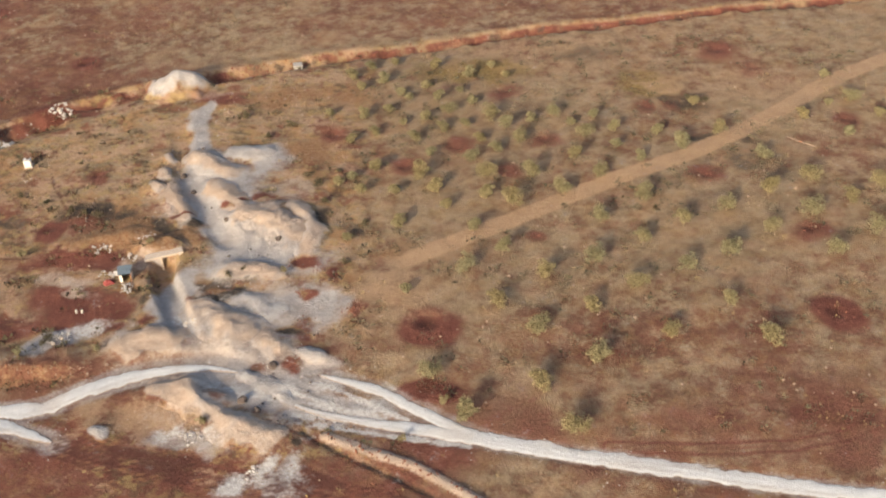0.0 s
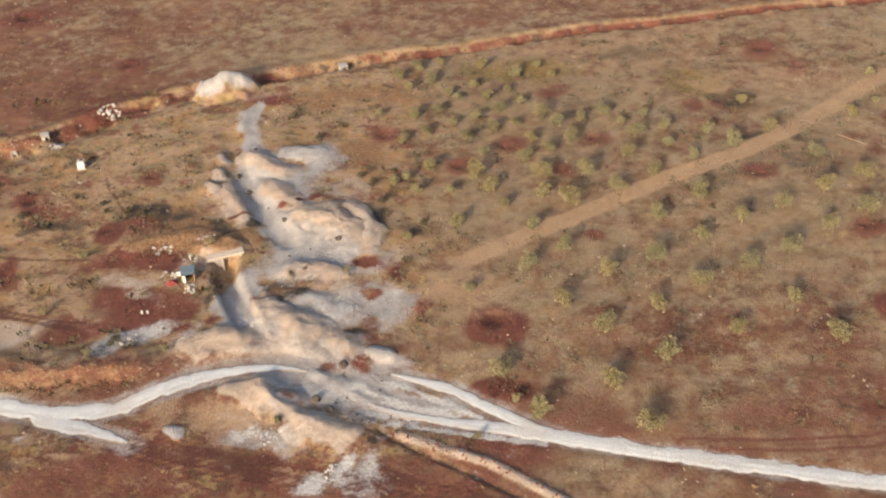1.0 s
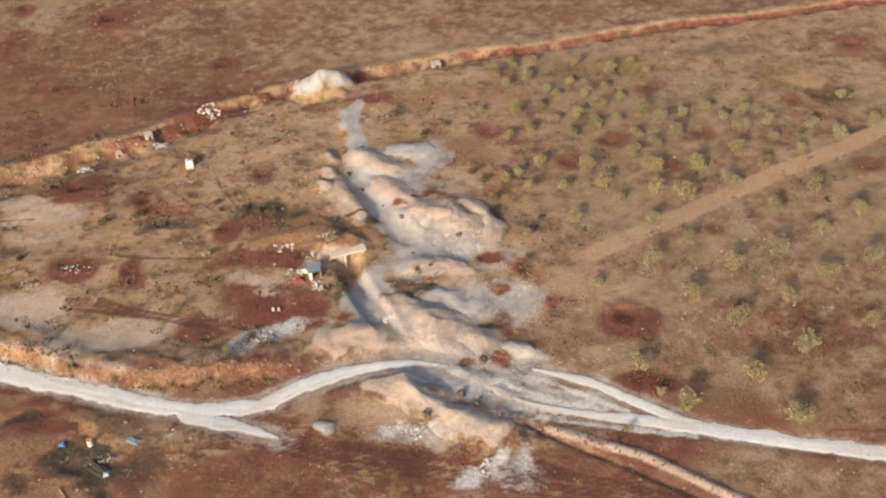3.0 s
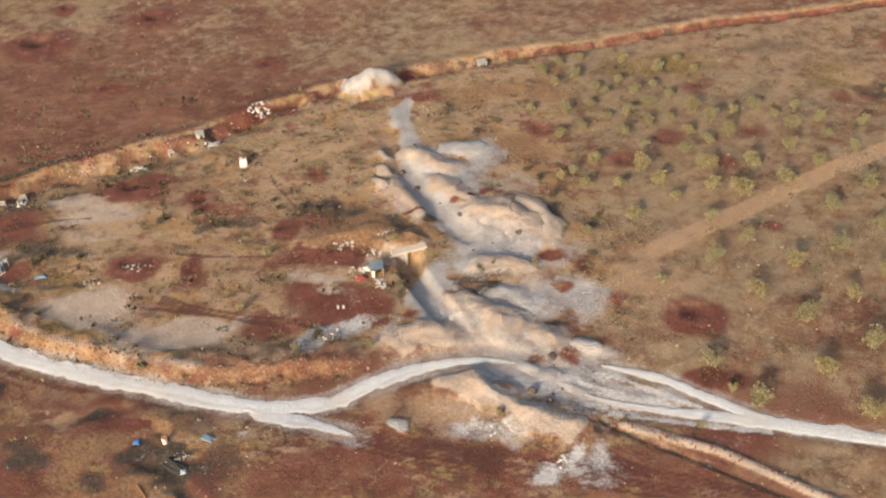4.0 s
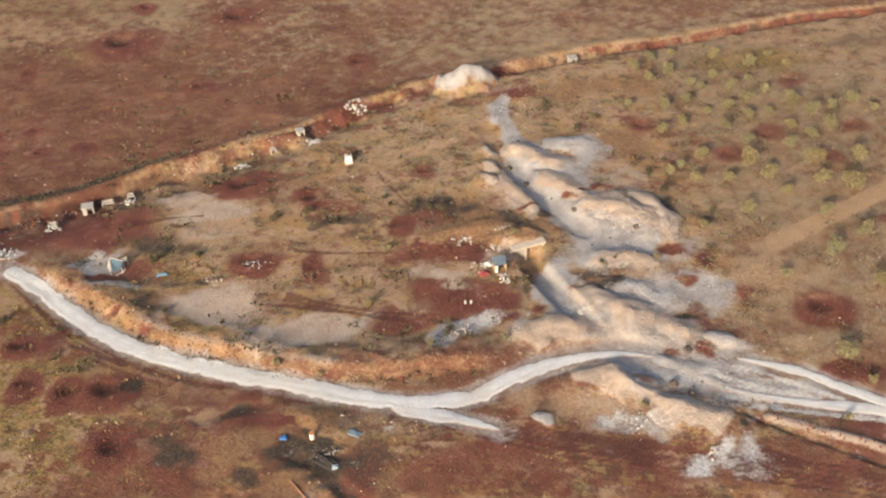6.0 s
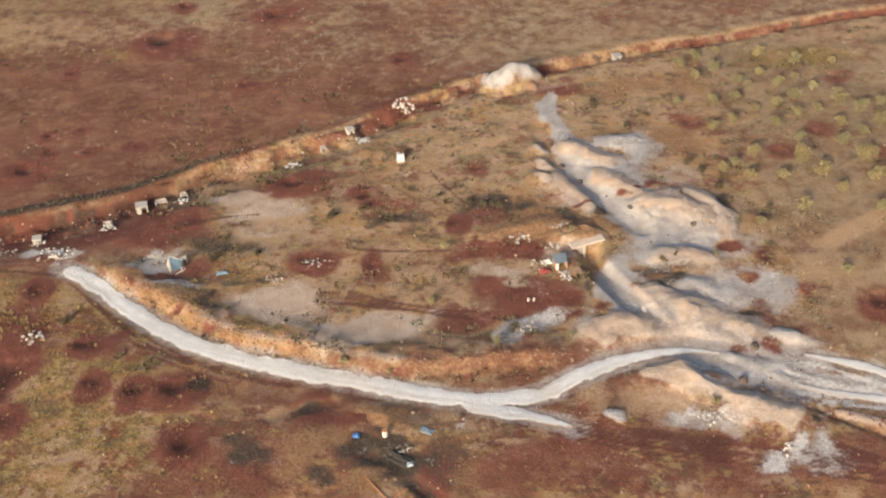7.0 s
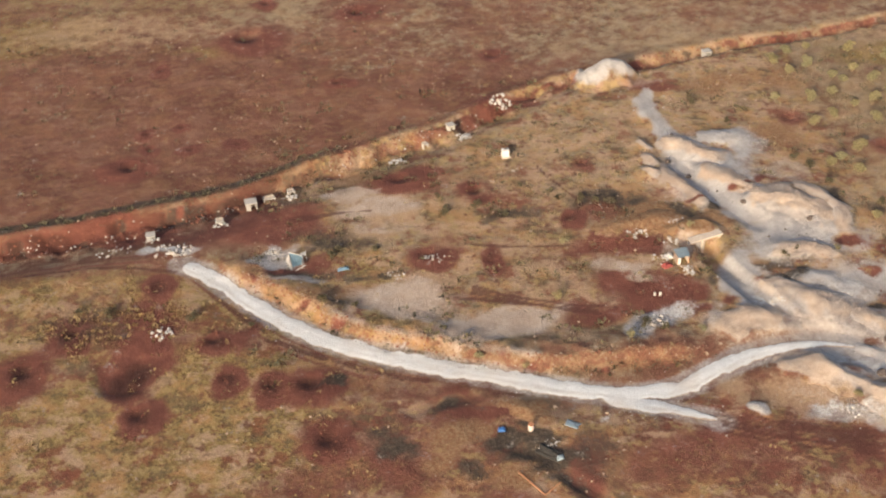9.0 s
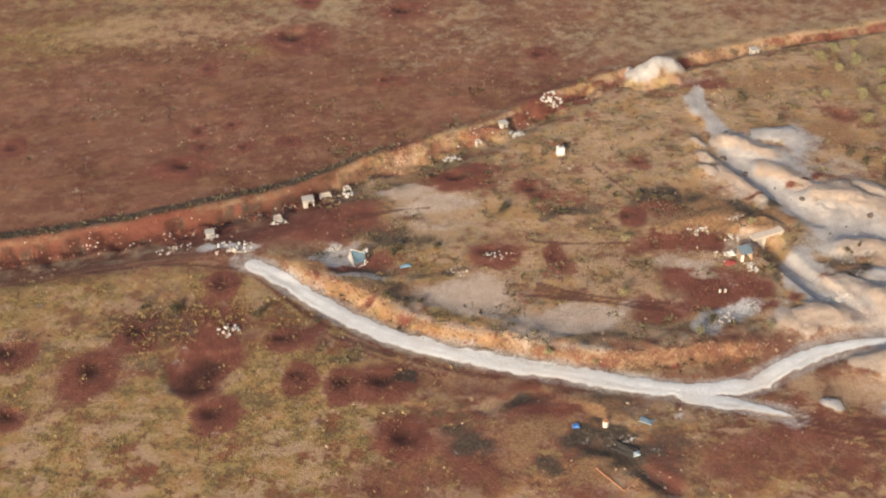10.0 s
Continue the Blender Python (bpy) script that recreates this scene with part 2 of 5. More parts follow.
TRACK = [(-12.2, 125.7), (-5.5, 128.7), (1.4, 132.4), (10.3, 137.4), (19.7, 142.9), (29.6, 148.5), (39.8, 153.3), (50.8, 160.2), (61.8, 168.5), (70.6, 176), (81.7, 182.8), (92.3, 188.7)]
TRACK_EAST = [(70.0, 100.0), (54.2, 93.5), (48.6, 90.9), (41.3, 89.5), (31.0, 89.5), (19.5, 90.5)]
TRACK_WEST = [(-190.0, 129.0), (-160.3, 133.4), (-150.2, 134.7), (-139.1, 136.0), (-127.7, 136.2), (-121.2, 131.6), (-113.9, 123.3), (-108.0, 116.0), (-101.6, 111.3), (-94.0, 107.7)]
TRACK_SOUTH = [(-49.1, 94.6), (-42.1, 91.6), (-31.7, 89.4), (-21.7, 86.8), (-8.7, 83.5), (8.0, 77.0)]
TRENCH = [(-230.0, 133.0), (-162.6, 142.1), (-147.8, 145.0), (-136.2, 146.9), (-125.4, 149.6), (-116.2, 152.7), (-108.6, 156.9), (-98.8, 162.3), (-88.5, 167.3), (-80.0, 171.1), (-71.1, 176.0), (-62.9, 181.4), (-54.7, 184.7), (-42.8, 188.8), (-25.8, 194.5), (-10.3, 196.8), (3.3, 199.9), (20.7, 204.2), (38.3, 206.1), (56.3, 209.1), (72.1, 211.0), (140.0, 220.0)]
BANK = [(-121.0, 134.5), (-111.5, 129.4), (-103.8, 124.0), (-98.2, 118.6), (-92.7, 115.6), (-85.7, 113.2), (-79.7, 110.5), (-72.2, 108.1), (-64.6, 107.7), (-56.7, 108.0), (-47.2, 108.4)]
DITCH = [(-18.4, 94.7), (-13.7, 91.2), (-6.7, 86.9), (-2.0, 83.7), (6.0, 78.0)]
DITCH_BERM = [(-15.6, 93.9), (-10.9, 91.5), (-5.3, 89.0), (-0.6, 85.7), (2.0, 83.5), (9.0, 78.5)]
TROUGH = [(-42.0, 129.8), (-41.9, 126.9), (-38, 117.9), (-34.4, 109.6)]
# pits and craters: x, y, radii of the thrown-out red earth
PITS_ORCHARD = [(-1.9, 113.6, 3.5, 3.5), (54.8, 113.1, 2.9, 2.9), (12.4, 178.2, 3.1, 2.6), (18.3, 160.8, 2.7, 2.2), (2.6, 159.1, 2.4, 2.5), (-5.6, 153.4, 2.4, 2.4), (10.8, 151.1, 2.3, 2.5), (-18.0, 164.6, 2.9, 3.4), (54.9, 190.5, 3.8, 3.5), (59.8, 182.9, 2.3, 2.6), (36.9, 170.9, 1.8, 2.0), (42.3, 171.5, 1.8, 2.0), (71.4, 163.6, 2.4, 2.2), (43.3, 147.8, 3.0, 2.5), (14.6, 132.6, 1.7, 1.2), (56.5, 132.6, 3.4, 2.5), (-2.5, 100.3, 3.3, 1.8), (-12.9, 118.4, 1.2, 1.7)]
PITS_FIELD = [(-118.2, 207.7, 6.4, 5.6), (-135.4, 196.8, 1.7, 2.2), (-115.9, 224.2, 2.5, 2.2), (-99.8, 187.1, 2.4, 2.0), (-134.1, 172.7, 1.5, 1.6), (-132.5, 167.4, 1.8, 1.9), (-125.4, 166.4, 1.9, 1.5), (-116.9, 167.2, 2.1, 1.5), (-135.3, 161.4, 4.0, 3.6), (-167.4, 170.9, 2.6, 2.9), (-128.1, 174.5, 1.6, 1.4), (-95.6, 216.7, 4.2, 3.8), (-69.0, 194.1, 3.1, 2.5)]
PITS_WEST = [(-141.8, 111.3, 3.5, 3.9), (-154.4, 116.5, 4.1, 3.0), (-151.2, 103.7, 2.7, 2.3), (-136.8, 118.6, 2.9, 3.9), (-124.5, 101.7, 2.6, 3.1), (-113.6, 107.8, 2.1, 2.7), (-107.4, 105.8, 2.6, 3.2), (-101.7, 105.7, 3.8, 3.2), (-99.0, 95.3, 3.2, 3.6), (-116.0, 115.6, 3.2, 2.1), (-125.6, 127.8, 2.2, 2.7)]
PITS_INNER = [(-88.0, 152.8, 5.7, 3.3), (-76.2, 148.1, 3.0, 2.8), (-75.1, 129.2, 1.9, 2.4), (-57.5, 154.0, 2.0, 2.5), (-61.9, 139.1, 2.2, 2.2), (-84.8, 131.6, 3.1, 2.8)]
PITS = PITS_ORCHARD + PITS_FIELD + PITS_WEST + PITS_INNER
QUARRY = [(-127.8, 111.0, 4.2, 5.2)]
# spoil of the diggings: stretches of bare gravel ground, x, y, rx, ry, strength; GREY partly paints the mounds' shade
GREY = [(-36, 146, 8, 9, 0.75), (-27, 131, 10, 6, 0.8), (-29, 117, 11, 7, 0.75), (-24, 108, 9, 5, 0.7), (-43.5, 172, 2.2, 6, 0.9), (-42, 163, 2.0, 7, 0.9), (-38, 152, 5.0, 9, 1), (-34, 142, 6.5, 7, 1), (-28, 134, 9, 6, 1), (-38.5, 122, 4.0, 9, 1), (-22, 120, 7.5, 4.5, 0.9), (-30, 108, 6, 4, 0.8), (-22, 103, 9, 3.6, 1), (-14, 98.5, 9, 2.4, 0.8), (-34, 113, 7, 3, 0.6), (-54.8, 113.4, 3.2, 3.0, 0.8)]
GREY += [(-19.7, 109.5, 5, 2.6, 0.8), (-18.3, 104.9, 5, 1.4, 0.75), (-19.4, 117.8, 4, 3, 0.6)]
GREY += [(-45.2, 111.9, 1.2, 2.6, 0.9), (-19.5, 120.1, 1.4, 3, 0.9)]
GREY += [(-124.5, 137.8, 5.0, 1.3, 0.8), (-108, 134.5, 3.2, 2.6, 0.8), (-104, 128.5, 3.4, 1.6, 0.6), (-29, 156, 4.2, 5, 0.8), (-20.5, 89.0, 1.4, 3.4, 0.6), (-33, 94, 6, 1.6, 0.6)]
PALE = [(-45, 181, 7, 3, 0.45), (-42.5, 146, 4.5, 6, 0.45), (-24, 138, 8, 6, 0.45), (-27, 125, 5, 4, 0.45), (-25, 117, 8, 4, 0.45), (-36, 110, 10, 4, 0.45), (-30, 98, 9, 4.5, 0.45), (-21, 110, 6, 3, 0.45), (-92, 146, 6.5, 2.4, 0.75), (-91, 141, 6, 2.0, 0.5), (-97, 150.5, 5, 3, 0.7), (-47, 133, 3, 3, 0.6), (-45.5, 112, 2.2, 5, 0.6), (-55.5, 126.0, 4.2, 1.6, 0.8), (-59, 127, 2.6, 1.8, 0.7), (-53.5, 123.2, 2.6, 1.0, 0.7)]
PALE += [(-88.5, 122, 7.5, 4.0, 0.9), (-75, 116, 8.5, 3.6, 0.95), (-24, 147, 4, 5, 0.5)]
RED = [(-81, 98.5, 5, 3, 1.0), (-68, 88, 4, 4, 0.8), (-98, 105, 9, 4, 0.35), (-41, 178.5, 6.5, 2.8, 0.9), (-57.5, 132.5, 6.5, 3.0, 1.0), (-53, 119.5, 5.5, 5, 0.95), (-58, 122.5, 5, 3, 0.7), (-112, 143, 11, 5.5, 0.95), (-136, 144, 13, 2.5, 1), (-70, 175, 6, 3, 0.8), (-62, 116.5, 7, 2.2, 0.7), (-22, 87, 16, 2.6, 0.55), (-50, 92.5, 8, 2, 0.6), (-3, 92, 9, 4, 0.6), (-112, 116.5, 2.5, 4, 0.7), (-104.5, 131.7, 4.4, 3.2, 0.85)]
# dark and red patches showing through the spoil
DARK_SPOTS = [(-38.5, 139.1, 1.8, 0.9, 0.9), (-31.1, 122.4, 2.2, 1.4, 0.8), (-34.5, 126.2, 1.4, 0.9, 0.6), (-21, 114.6, 2.2, 0.9, 0.9), (-18.6, 139.6, 1.6, 2.2, 0.8), (-43.4, 139.3, 2.2, 1.4, 0.8), (-49.7, 143.2, 2.6, 1.8, 0.7), (-54.2, 138.3, 1.5, 1.5, 0.5), (-44, 122.2, 1.6, 1.8, 0.6), (-30.2, 123.3, 1.2, 0.8, 0.8), (-23.9, 107.9, 1.3, 0.8, 0.7), (-19.8, 94, 1.6, 0.8, 0.8)]
CLAY_SPOTS = [(-33.1, 142.9, 1, 1, 0.9), (-31.1, 145, 1.3, 0.6, 0.9), (-27.1, 145.3, 2.2, 0.5, 0.8), (-39.7, 141.1, 2, 0.6, 0.9), (-52.3, 133, 4.5, 2.2, 0.9), (-56.7, 132, 3, 2, 0.7), (-19.9, 116.4, 1.6, 1, 0.6), (-34.1, 121.3, 1.4, 1, 0.7), (-41.7, 116.4, 1.8, 1, 0.7), (-49.8, 119.5, 4, 3, 0.9), (-47.4, 114.4, 2.6, 2, 0.7)] + [(-20.2, 107.6, 1.3, 1.2, 1.1), (-13.3, 117.7, 1.2, 1.2, 1.1), (-18.3, 126.6, 1.4, 1.3, 1.1), (-21.1, 129.6, 2, 1.8, 1.1), (-21.1, 122, 1.3, 1.1, 1.1)]
RED += CLAY_SPOTS
RED += [(-90, 92, 8, 5, 0.6), (-100, 88, 8, 4, 0.5), (-56, 138, 4, 5, 0.55), (-127, 120, 6, 7, 0.7), (-85, 103.5, 10, 1.5, 0.55), (-10, 87, 9, 4, 0.6), (-85, 133, 4.5, 3, 0.6), (-20.5, 114, 3.2, 1.0, 1.0)]
OCHRE = [(-82.4, 95.2, 4.5, 3, 0.9), (-73.8, 98.9, 3, 2.4, 1.1), (-74.5, 86.6, 4, 2, 0.9), (-84.3, 91.6, 3.5, 2, 0.7), (-64.7, 89.8, 4, 2, 0.4), (-50, 139.5, 6.5, 4.0, 0.95), (-44, 136.5, 3, 2.5, 0.7), (-35, 123, 2.6, 5.0, 0.9), (-21.5, 158, 4.5, 4.5, 0.7), (-103, 122.5, 4, 3, 0.6), (-97.5, 123.5, 5, 3, 0.55), (-60, 127, 5, 2, 0.5), (-78, 153, 6, 3, 0.4), (-95, 157, 6, 3, 0.6), (-40, 128, 3, 2, 0.5), (-27, 178, 8, 4, 0.6), (-16, 176, 6, 4, 0.5)]
OCHRE += [(-8, 130.5, 5, 1.6, 0.5), (-113, 141, 4, 2, 0.3), (-62, 88, 6, 3, 0.45), (-20, 88.5, 4, 3, 0.5)]
# burnt and scrubby patches; two paint shade behind the bank and below the clay heap
DARK = [(-74.5, 90.7, 2.6, 1.6, 0.75), (-72.1, 88.2, 2.4, 1.6, 0.75), (-90.8, 93.6, 2.6, 2.2, 0.75), (-83.2, 100.8, 3.5, 1.4, 0.7), (-74.5, 94.5, 2.2, 1, 0.75), (-80.4, 88.5, 2, 1.6, 0.6), (-69.3, 84.8, 2.5, 1.5, 0.6), (-71, 99, 2.2, 3.6, 0.5), (49, 158.5, 8, 1.4, 0.7), (-75.5, 92.5, 4.2, 1.3, 0.95), (-72, 89, 2.4, 2.6, 0.9), (-67.5, 89.5, 5, 3, 0.5), (-100, 138.5, 5.5, 2.5, 0.7), (-73, 142, 4, 1.9, 0.75), (-94, 128.3, 4, 1.4, 0.7), (-103, 129.8, 4.5, 1.6, 0.8), (-31, 126, 3.5, 1.8, 0.8), (-57, 143.3, 5.5, 2.4, 0.85), (-97, 121, 4, 1.2, 0.6), (-72, 111.8, 11, 0.9, 0.5)]
DARK += DARK_SPOTS
DARK += [(-52, 113.5, 3, 2, 0.4), (52, 152, 9, 5, 0.4), (-135, 121, 7, 4, 0.4), (45, 173, 5, 3, 0.6), (30, 190, 8, 3, 0.45), (-13.5, 137.5, 3, 1.8, 0.6), (-100, 106.5, 2.0, 1.3, 1.0)]
YELLOW = [(-96, 132, 5, 3.4, .75), (-79, 138, 4.5, 3.4, .65), (-101, 139, 6, 2, .5), (8, 186, 12, 4, .85), (39, 178, 6, 5, .95), (-66, 136, 5, 2, .4), (-120, 105, 14, 9, .75), (-145, 97, 16, 8, .8), (-118, 92, 18, 6, .8), (-111, 112, 6, 5, .85), (-150, 128, 14, 5, .8), (-105, 119, 6, 2, .8), (-125, 205, 14, 3, .55), (-165, 215, 22, 10, .7)]
# bright crushed stone spilled on the earth
WHITE = [(-25.6, 88, 2.3, 2, 1.2), (-23.1, 90.3, 1.3, 1.8, 1), (-19.1, 89.5, 1.5, 3, 0.7), (-125.7, 138.6, 3.2, 0.9, 1.1), (-109.2, 136.8, 1.6, 1.8, 0.6), (-50.8, 115, 2.6, 2.4, 0.9), (-52.4, 114.6, 2, 2, 0.6), (-33.6, 94.8, 4.5, 1, 0.7), (-23.2, 103.1, 5, 1.5, 0.6), (-15.2, 96.8, 6, 0.8, 0.8), (-10.7, 94.4, 6, 0.6, 0.8), (-29.4, 104.7, 4, 1.2, 0.5), (-35.8, 116.5, 1.4, 1.2, 0.9), (-27.5, 118.5, 3.5, 2.4, 0.6), (-65.3, 95.1, 2, 1, 0.5)]
TAN = [(20, 196, 25, 6, 0.4), (58, 178, 15, 8, 0.4), (70, 150, 12, 8, 0.3), (-68, 122, 6, 2, 0.5), (-80, 146, 4, 3, 0.5), (-66, 158, 6, 4, 0.4), (-62, 145, 6, 3, 0.4), (-70, 132, 6, 2.4, 0.45), (-48, 165, 5, 8, 0.35), (-62, 165, 6, 4, 0.4), (-35, 98, 4, 2.4, 0.6), (-30, 172, 6, 4, 0.4), (-70, 150, 6, 3, 0.4), (-82, 136, 6, 2.5, 0.4), (-66, 134, 5, 2, 0.35), (-95, 146, 5, 2.5, 0.5)]
TAN += [(-90, 144.4, 5, 2.2, 0.7), (-92.4, 139.3, 5, 2, 0.6), (-64.7, 113.2, 4, 1.5, 0.4), (-68.9, 128.7, 5, 2.5, 0.4), (-83.7, 152.7, 3, 2, 0.4)]
TAN += [(-84, 126, 5, 2, 0.5), (-58, 98, 5, 2.5, 0.3), (-45, 100, 4, 2, 0.6), (-38, 98, 6, 3, 0.6), (-150, 215, 22, 8, 0.5), (-120, 214, 12, 3, 0.35), (35, 200, 20, 4, 0.3), (-8, 122, 8, 5, 0.6), (-3, 117, 9, 3, 0.35), (25, 187, 16, 3.5, 0.35), (42, 178, 5, 3, 0.5), (-46, 131, 3, 2, 0.4)]

WHEEL_LINES = [
    [(-19.8, 97.7), (-14, 96.7), (-7.5, 95.4), (0.2, 92.8)],
    [(-21.5, 100.7), (-16.3, 99.2), (-10.4, 96.5), (-2.5, 93.9)],
    [(-16.8, 95.9), (-11, 94.4), (-4.7, 93), (2.3, 91.4)],
    [(-23.9, 102.4), (-18.6, 101.1), (-14.1, 98.7), (-8.2, 96.4)],
    [(-18.8, 104), (-14.2, 101.9), (-9.7, 99), (-5.4, 96.3)],
]
# thin ruts of wheels and feet in the earth
RUTS = [
    [(-78.5, 123.6), (-75, 122), (-69.9, 120), (-64.9, 118.5), (-58.4, 117.2)],
    [(-78.8, 122.6), (-74.1, 120.6), (-68.2, 118.3), (-61.6, 116.8)],
    [(-46.7, 93.4), (-42.5, 92.2), (-36.9, 90.9), (-31.5, 89.3)],
    [(-46.7, 92.7), (-41.1, 91), (-35.7, 89.7), (-30.3, 88)],
    [(-42.6, 90.7), (-36.4, 88.9), (-29.2, 86.3)],
    [(-18, 88.9), (-12.9, 85.8), (-8.3, 82.7)],
    [(-108, 143), (-103.6, 143.7), (-99.3, 144.8), (-93.8, 144.9)],
    [(-77.9, 134), (-72.6, 132.9), (-67.4, 132.4), (-63, 132.3)],
    [(-65.8, 156), (-64.2, 151.6), (-62.2, 148.1), (-59.8, 143.6), (-58.3, 139.9)],
    [(-108.7, 115.5), (-104.2, 113.6), (-98.8, 110.6), (-92.1, 107.8)],
    [(-108.4, 143.8), (-104.8, 144.2), (-99.2, 144.8)],
    [(-81.5, 121.9), (-75.1, 120.2), (-68.7, 118.7), (-61.1, 116)],
    [(-147.5, 134.1), (-138.9, 134.6), (-131.9, 134.1), (-123.9, 132.3)],
    [(-116.5, 125.5), (-111.3, 119.3), (-104.8, 113.3), (-95.5, 108.7), (-86.4, 105.7)],
    [(-41.5, 93.1), (-38.5, 91.9)],
]
# ridges of tipped spoil: soil, half width, crest as (x, y, height)
RIDGES = [
    ("pale", 1.6, [(-46.5, 159.6, 0.9), (-45.9, 158.3, 0.9)]),
    ("pale", 1.7, [(-46.5, 154.5, 0.9), (-46, 153.2, 0.8)]),
    ("pale", 2, [(-47.2, 150.3, 1.2), (-46.2, 149.7, 1.1)]),
    ("pale", 2.7, [(-44.5, 149.4, 1.2), (-42.5, 144.6, 1.6), (-40.4, 140.7, 1)]),
    ("pale", 3, [(-41.6, 158.8, 1.2), (-38.5, 156.5, 2), (-35.5, 153.7, 1.6)]),
    ("grey", 2.8, [(-35.4, 159.6, 1), (-32.8, 159.1, 1.6), (-30.2, 159.8, 1.2)]),
    ("pale", 2.8, [(-37.2, 149.7, 1.4), (-34.8, 146.8, 1.9), (-32.1, 143.2, 1.3)]),
    ("pale", 4.6, [(-31.4, 140.9, 1.8), (-27.7, 139.7, 2.7), (-24.1, 137.2, 2.4), (-22.4, 135.5, 1.4)]),
    ("pale", 2.3, [(-24.3, 142.9, 1), (-20.8, 140.3, 1.5), (-19.2, 135.8, 1.4), (-20.5, 132.2, 0.9)]),
    ("pale", 2.6, [(-31.2, 126.9, 1), (-28.1, 126.8, 1.9), (-25.1, 125.8, 1.2)]),
    ("grey", 2.6, [(-31.5, 121.1, 0.8), (-27.4, 120.6, 1.3), (-24.1, 117.8, 0.9)]),
    ("pale", 4, [(-34.1, 118.8, 1.4), (-30.9, 115.5, 2.3), (-28.3, 112.7, 1.4)]),
    ("pale", 3.6, [(-43.6, 111.6, 1), (-41.2, 112.7, 1.9), (-37.8, 112.3, 1.2)]),
    ("pale", 2.4, [(-25.3, 112.7, 1), (-22.9, 109.8, 1.5), (-22.2, 108.7, 0.8)]),
    ("grey", 1.6, [(-19.4, 109.1, 0.6), (-17.4, 108, 0.7)]),
    ("pale", 3.3, [(-37.7, 103.6, 0.8), (-34.6, 102.6, 2.3), (-31.8, 99.6, 2.6), (-28.9, 97.2, 2.3), (-26, 95.1, 2), (-22.4, 93.5, 1.2)]),
    ("grey", 1.7, [(-44.3, 95.7, 1), (-43.7, 95.5, 1)]),
    ("ochre", 3, [(-56.7, 135.5, 0.48), (-54, 136.6, 0.96), (-48.7, 136.9, 1.08), (-45.7, 135.4, 0.48)]),
    ("ochre", 2.4, [(-42.6, 135.7, 0.48), (-39.2, 137.1, 0.78), (-37.4, 134.7, 0.48)]),
    ("grey", 1.6, [(-27.4, 105.4, 0.5), (-23.6, 102.8, 0.7), (-19.6, 99.6, 0.4)]),
    ("ochre", 2.6, [(-76.6, 99.9, 0.48), (-74.4, 98.8, 1.02), (-71.8, 96.9, 0.54)]),
]
GULLY = [(-47, 174.1), (-46.4, 170), (-45.1, 164.2), (-42, 153.1), (-37.8, 142.9), (-33, 134.9)]
BURNT_GULLY = [(-78.9, 94.4), (-75.6, 92.2), (-72.4, 90.5), (-70.2, 87.1), (-66.8, 83.8)]
BURNT_HOLLOW = [(-88.5, 99.8), (-85.4, 101), (-80.7, 102.1)]


def track_marks(x, y):
    """How strongly wheels have worn the bare earth tracks."""
    out = np.zeros(np.shape(x))
    for line, half in ((TRACK_EAST, 1.3), (TRACK_WEST, 1.7), (TRACK_SOUTH, 2.2)):
        d, _ = line_distance(x, y, line)
        rut = 0.62 + 0.38 * np.cos(d * 5.2 + 3.0 * fbm(x, y, 9.0, 73, 2))
        out = np.maximum(out, rut * (1 - ramp(d, half * 0.6, half * 1.6)))
    for line, half in (([(-88, 128), (-78, 121), (-60, 117.5)], 0.8),):
        d, _ = line_distance(x, y, line)
        out = np.maximum(out, 0.6 * (1 - ramp(d, half * 0.6, half * 1.8)))
    return out


def road_nearness(x, y, extra=0.0):
    out = np.zeros(np.shape(x))
    for line, half in ((ROAD_WEST, 1.9), (ROAD_SPUR, 1.4), (ROAD_NORTH, 1.3), (ROAD_EAST, 1.2)):
        d, _ = line_distance(x, y, line)
        out = np.maximum(out, 1 - ramp(d, half + extra - 0.3, half + extra + 1.0))
    return out


TX, TY = [p[0] for p in TRENCH], [p[1] for p in TRENCH]
BX, BY = [p[0] for p in BANK], [p[1] for p in BANK]


def trench_offset(x, y):
    """Metres north of the lip of the long trench's far wall."""
    broken = ramp(x, -112, -98) * (1 - ramp(x, -62, -54))
    return (y - np.interp(x, TX, TY) - (1.6 + 2.2 * broken) * (fbm(x, x * 0, 9.0, 55, 3) - 0.5)) * 0.93


def bank_offset(x, y):
    return (y - np.interp(x, BX, BY) - 0.9 * (fbm(x, x * 0, 6.0, 57, 3) - 0.5)) * 0.9, ramp(x, -121, -113) * (1 - ramp(x, -54, -46))


def diggings(x, y):
    return np.clip(blobs(x, y, GREY[:15] + PALE[:8], 0.8), 0, 1)


def deep_pit(cx, cy):
    """Whether a pit is one of the deeper ones in the western field."""
    return cx < -95 and cy < 130


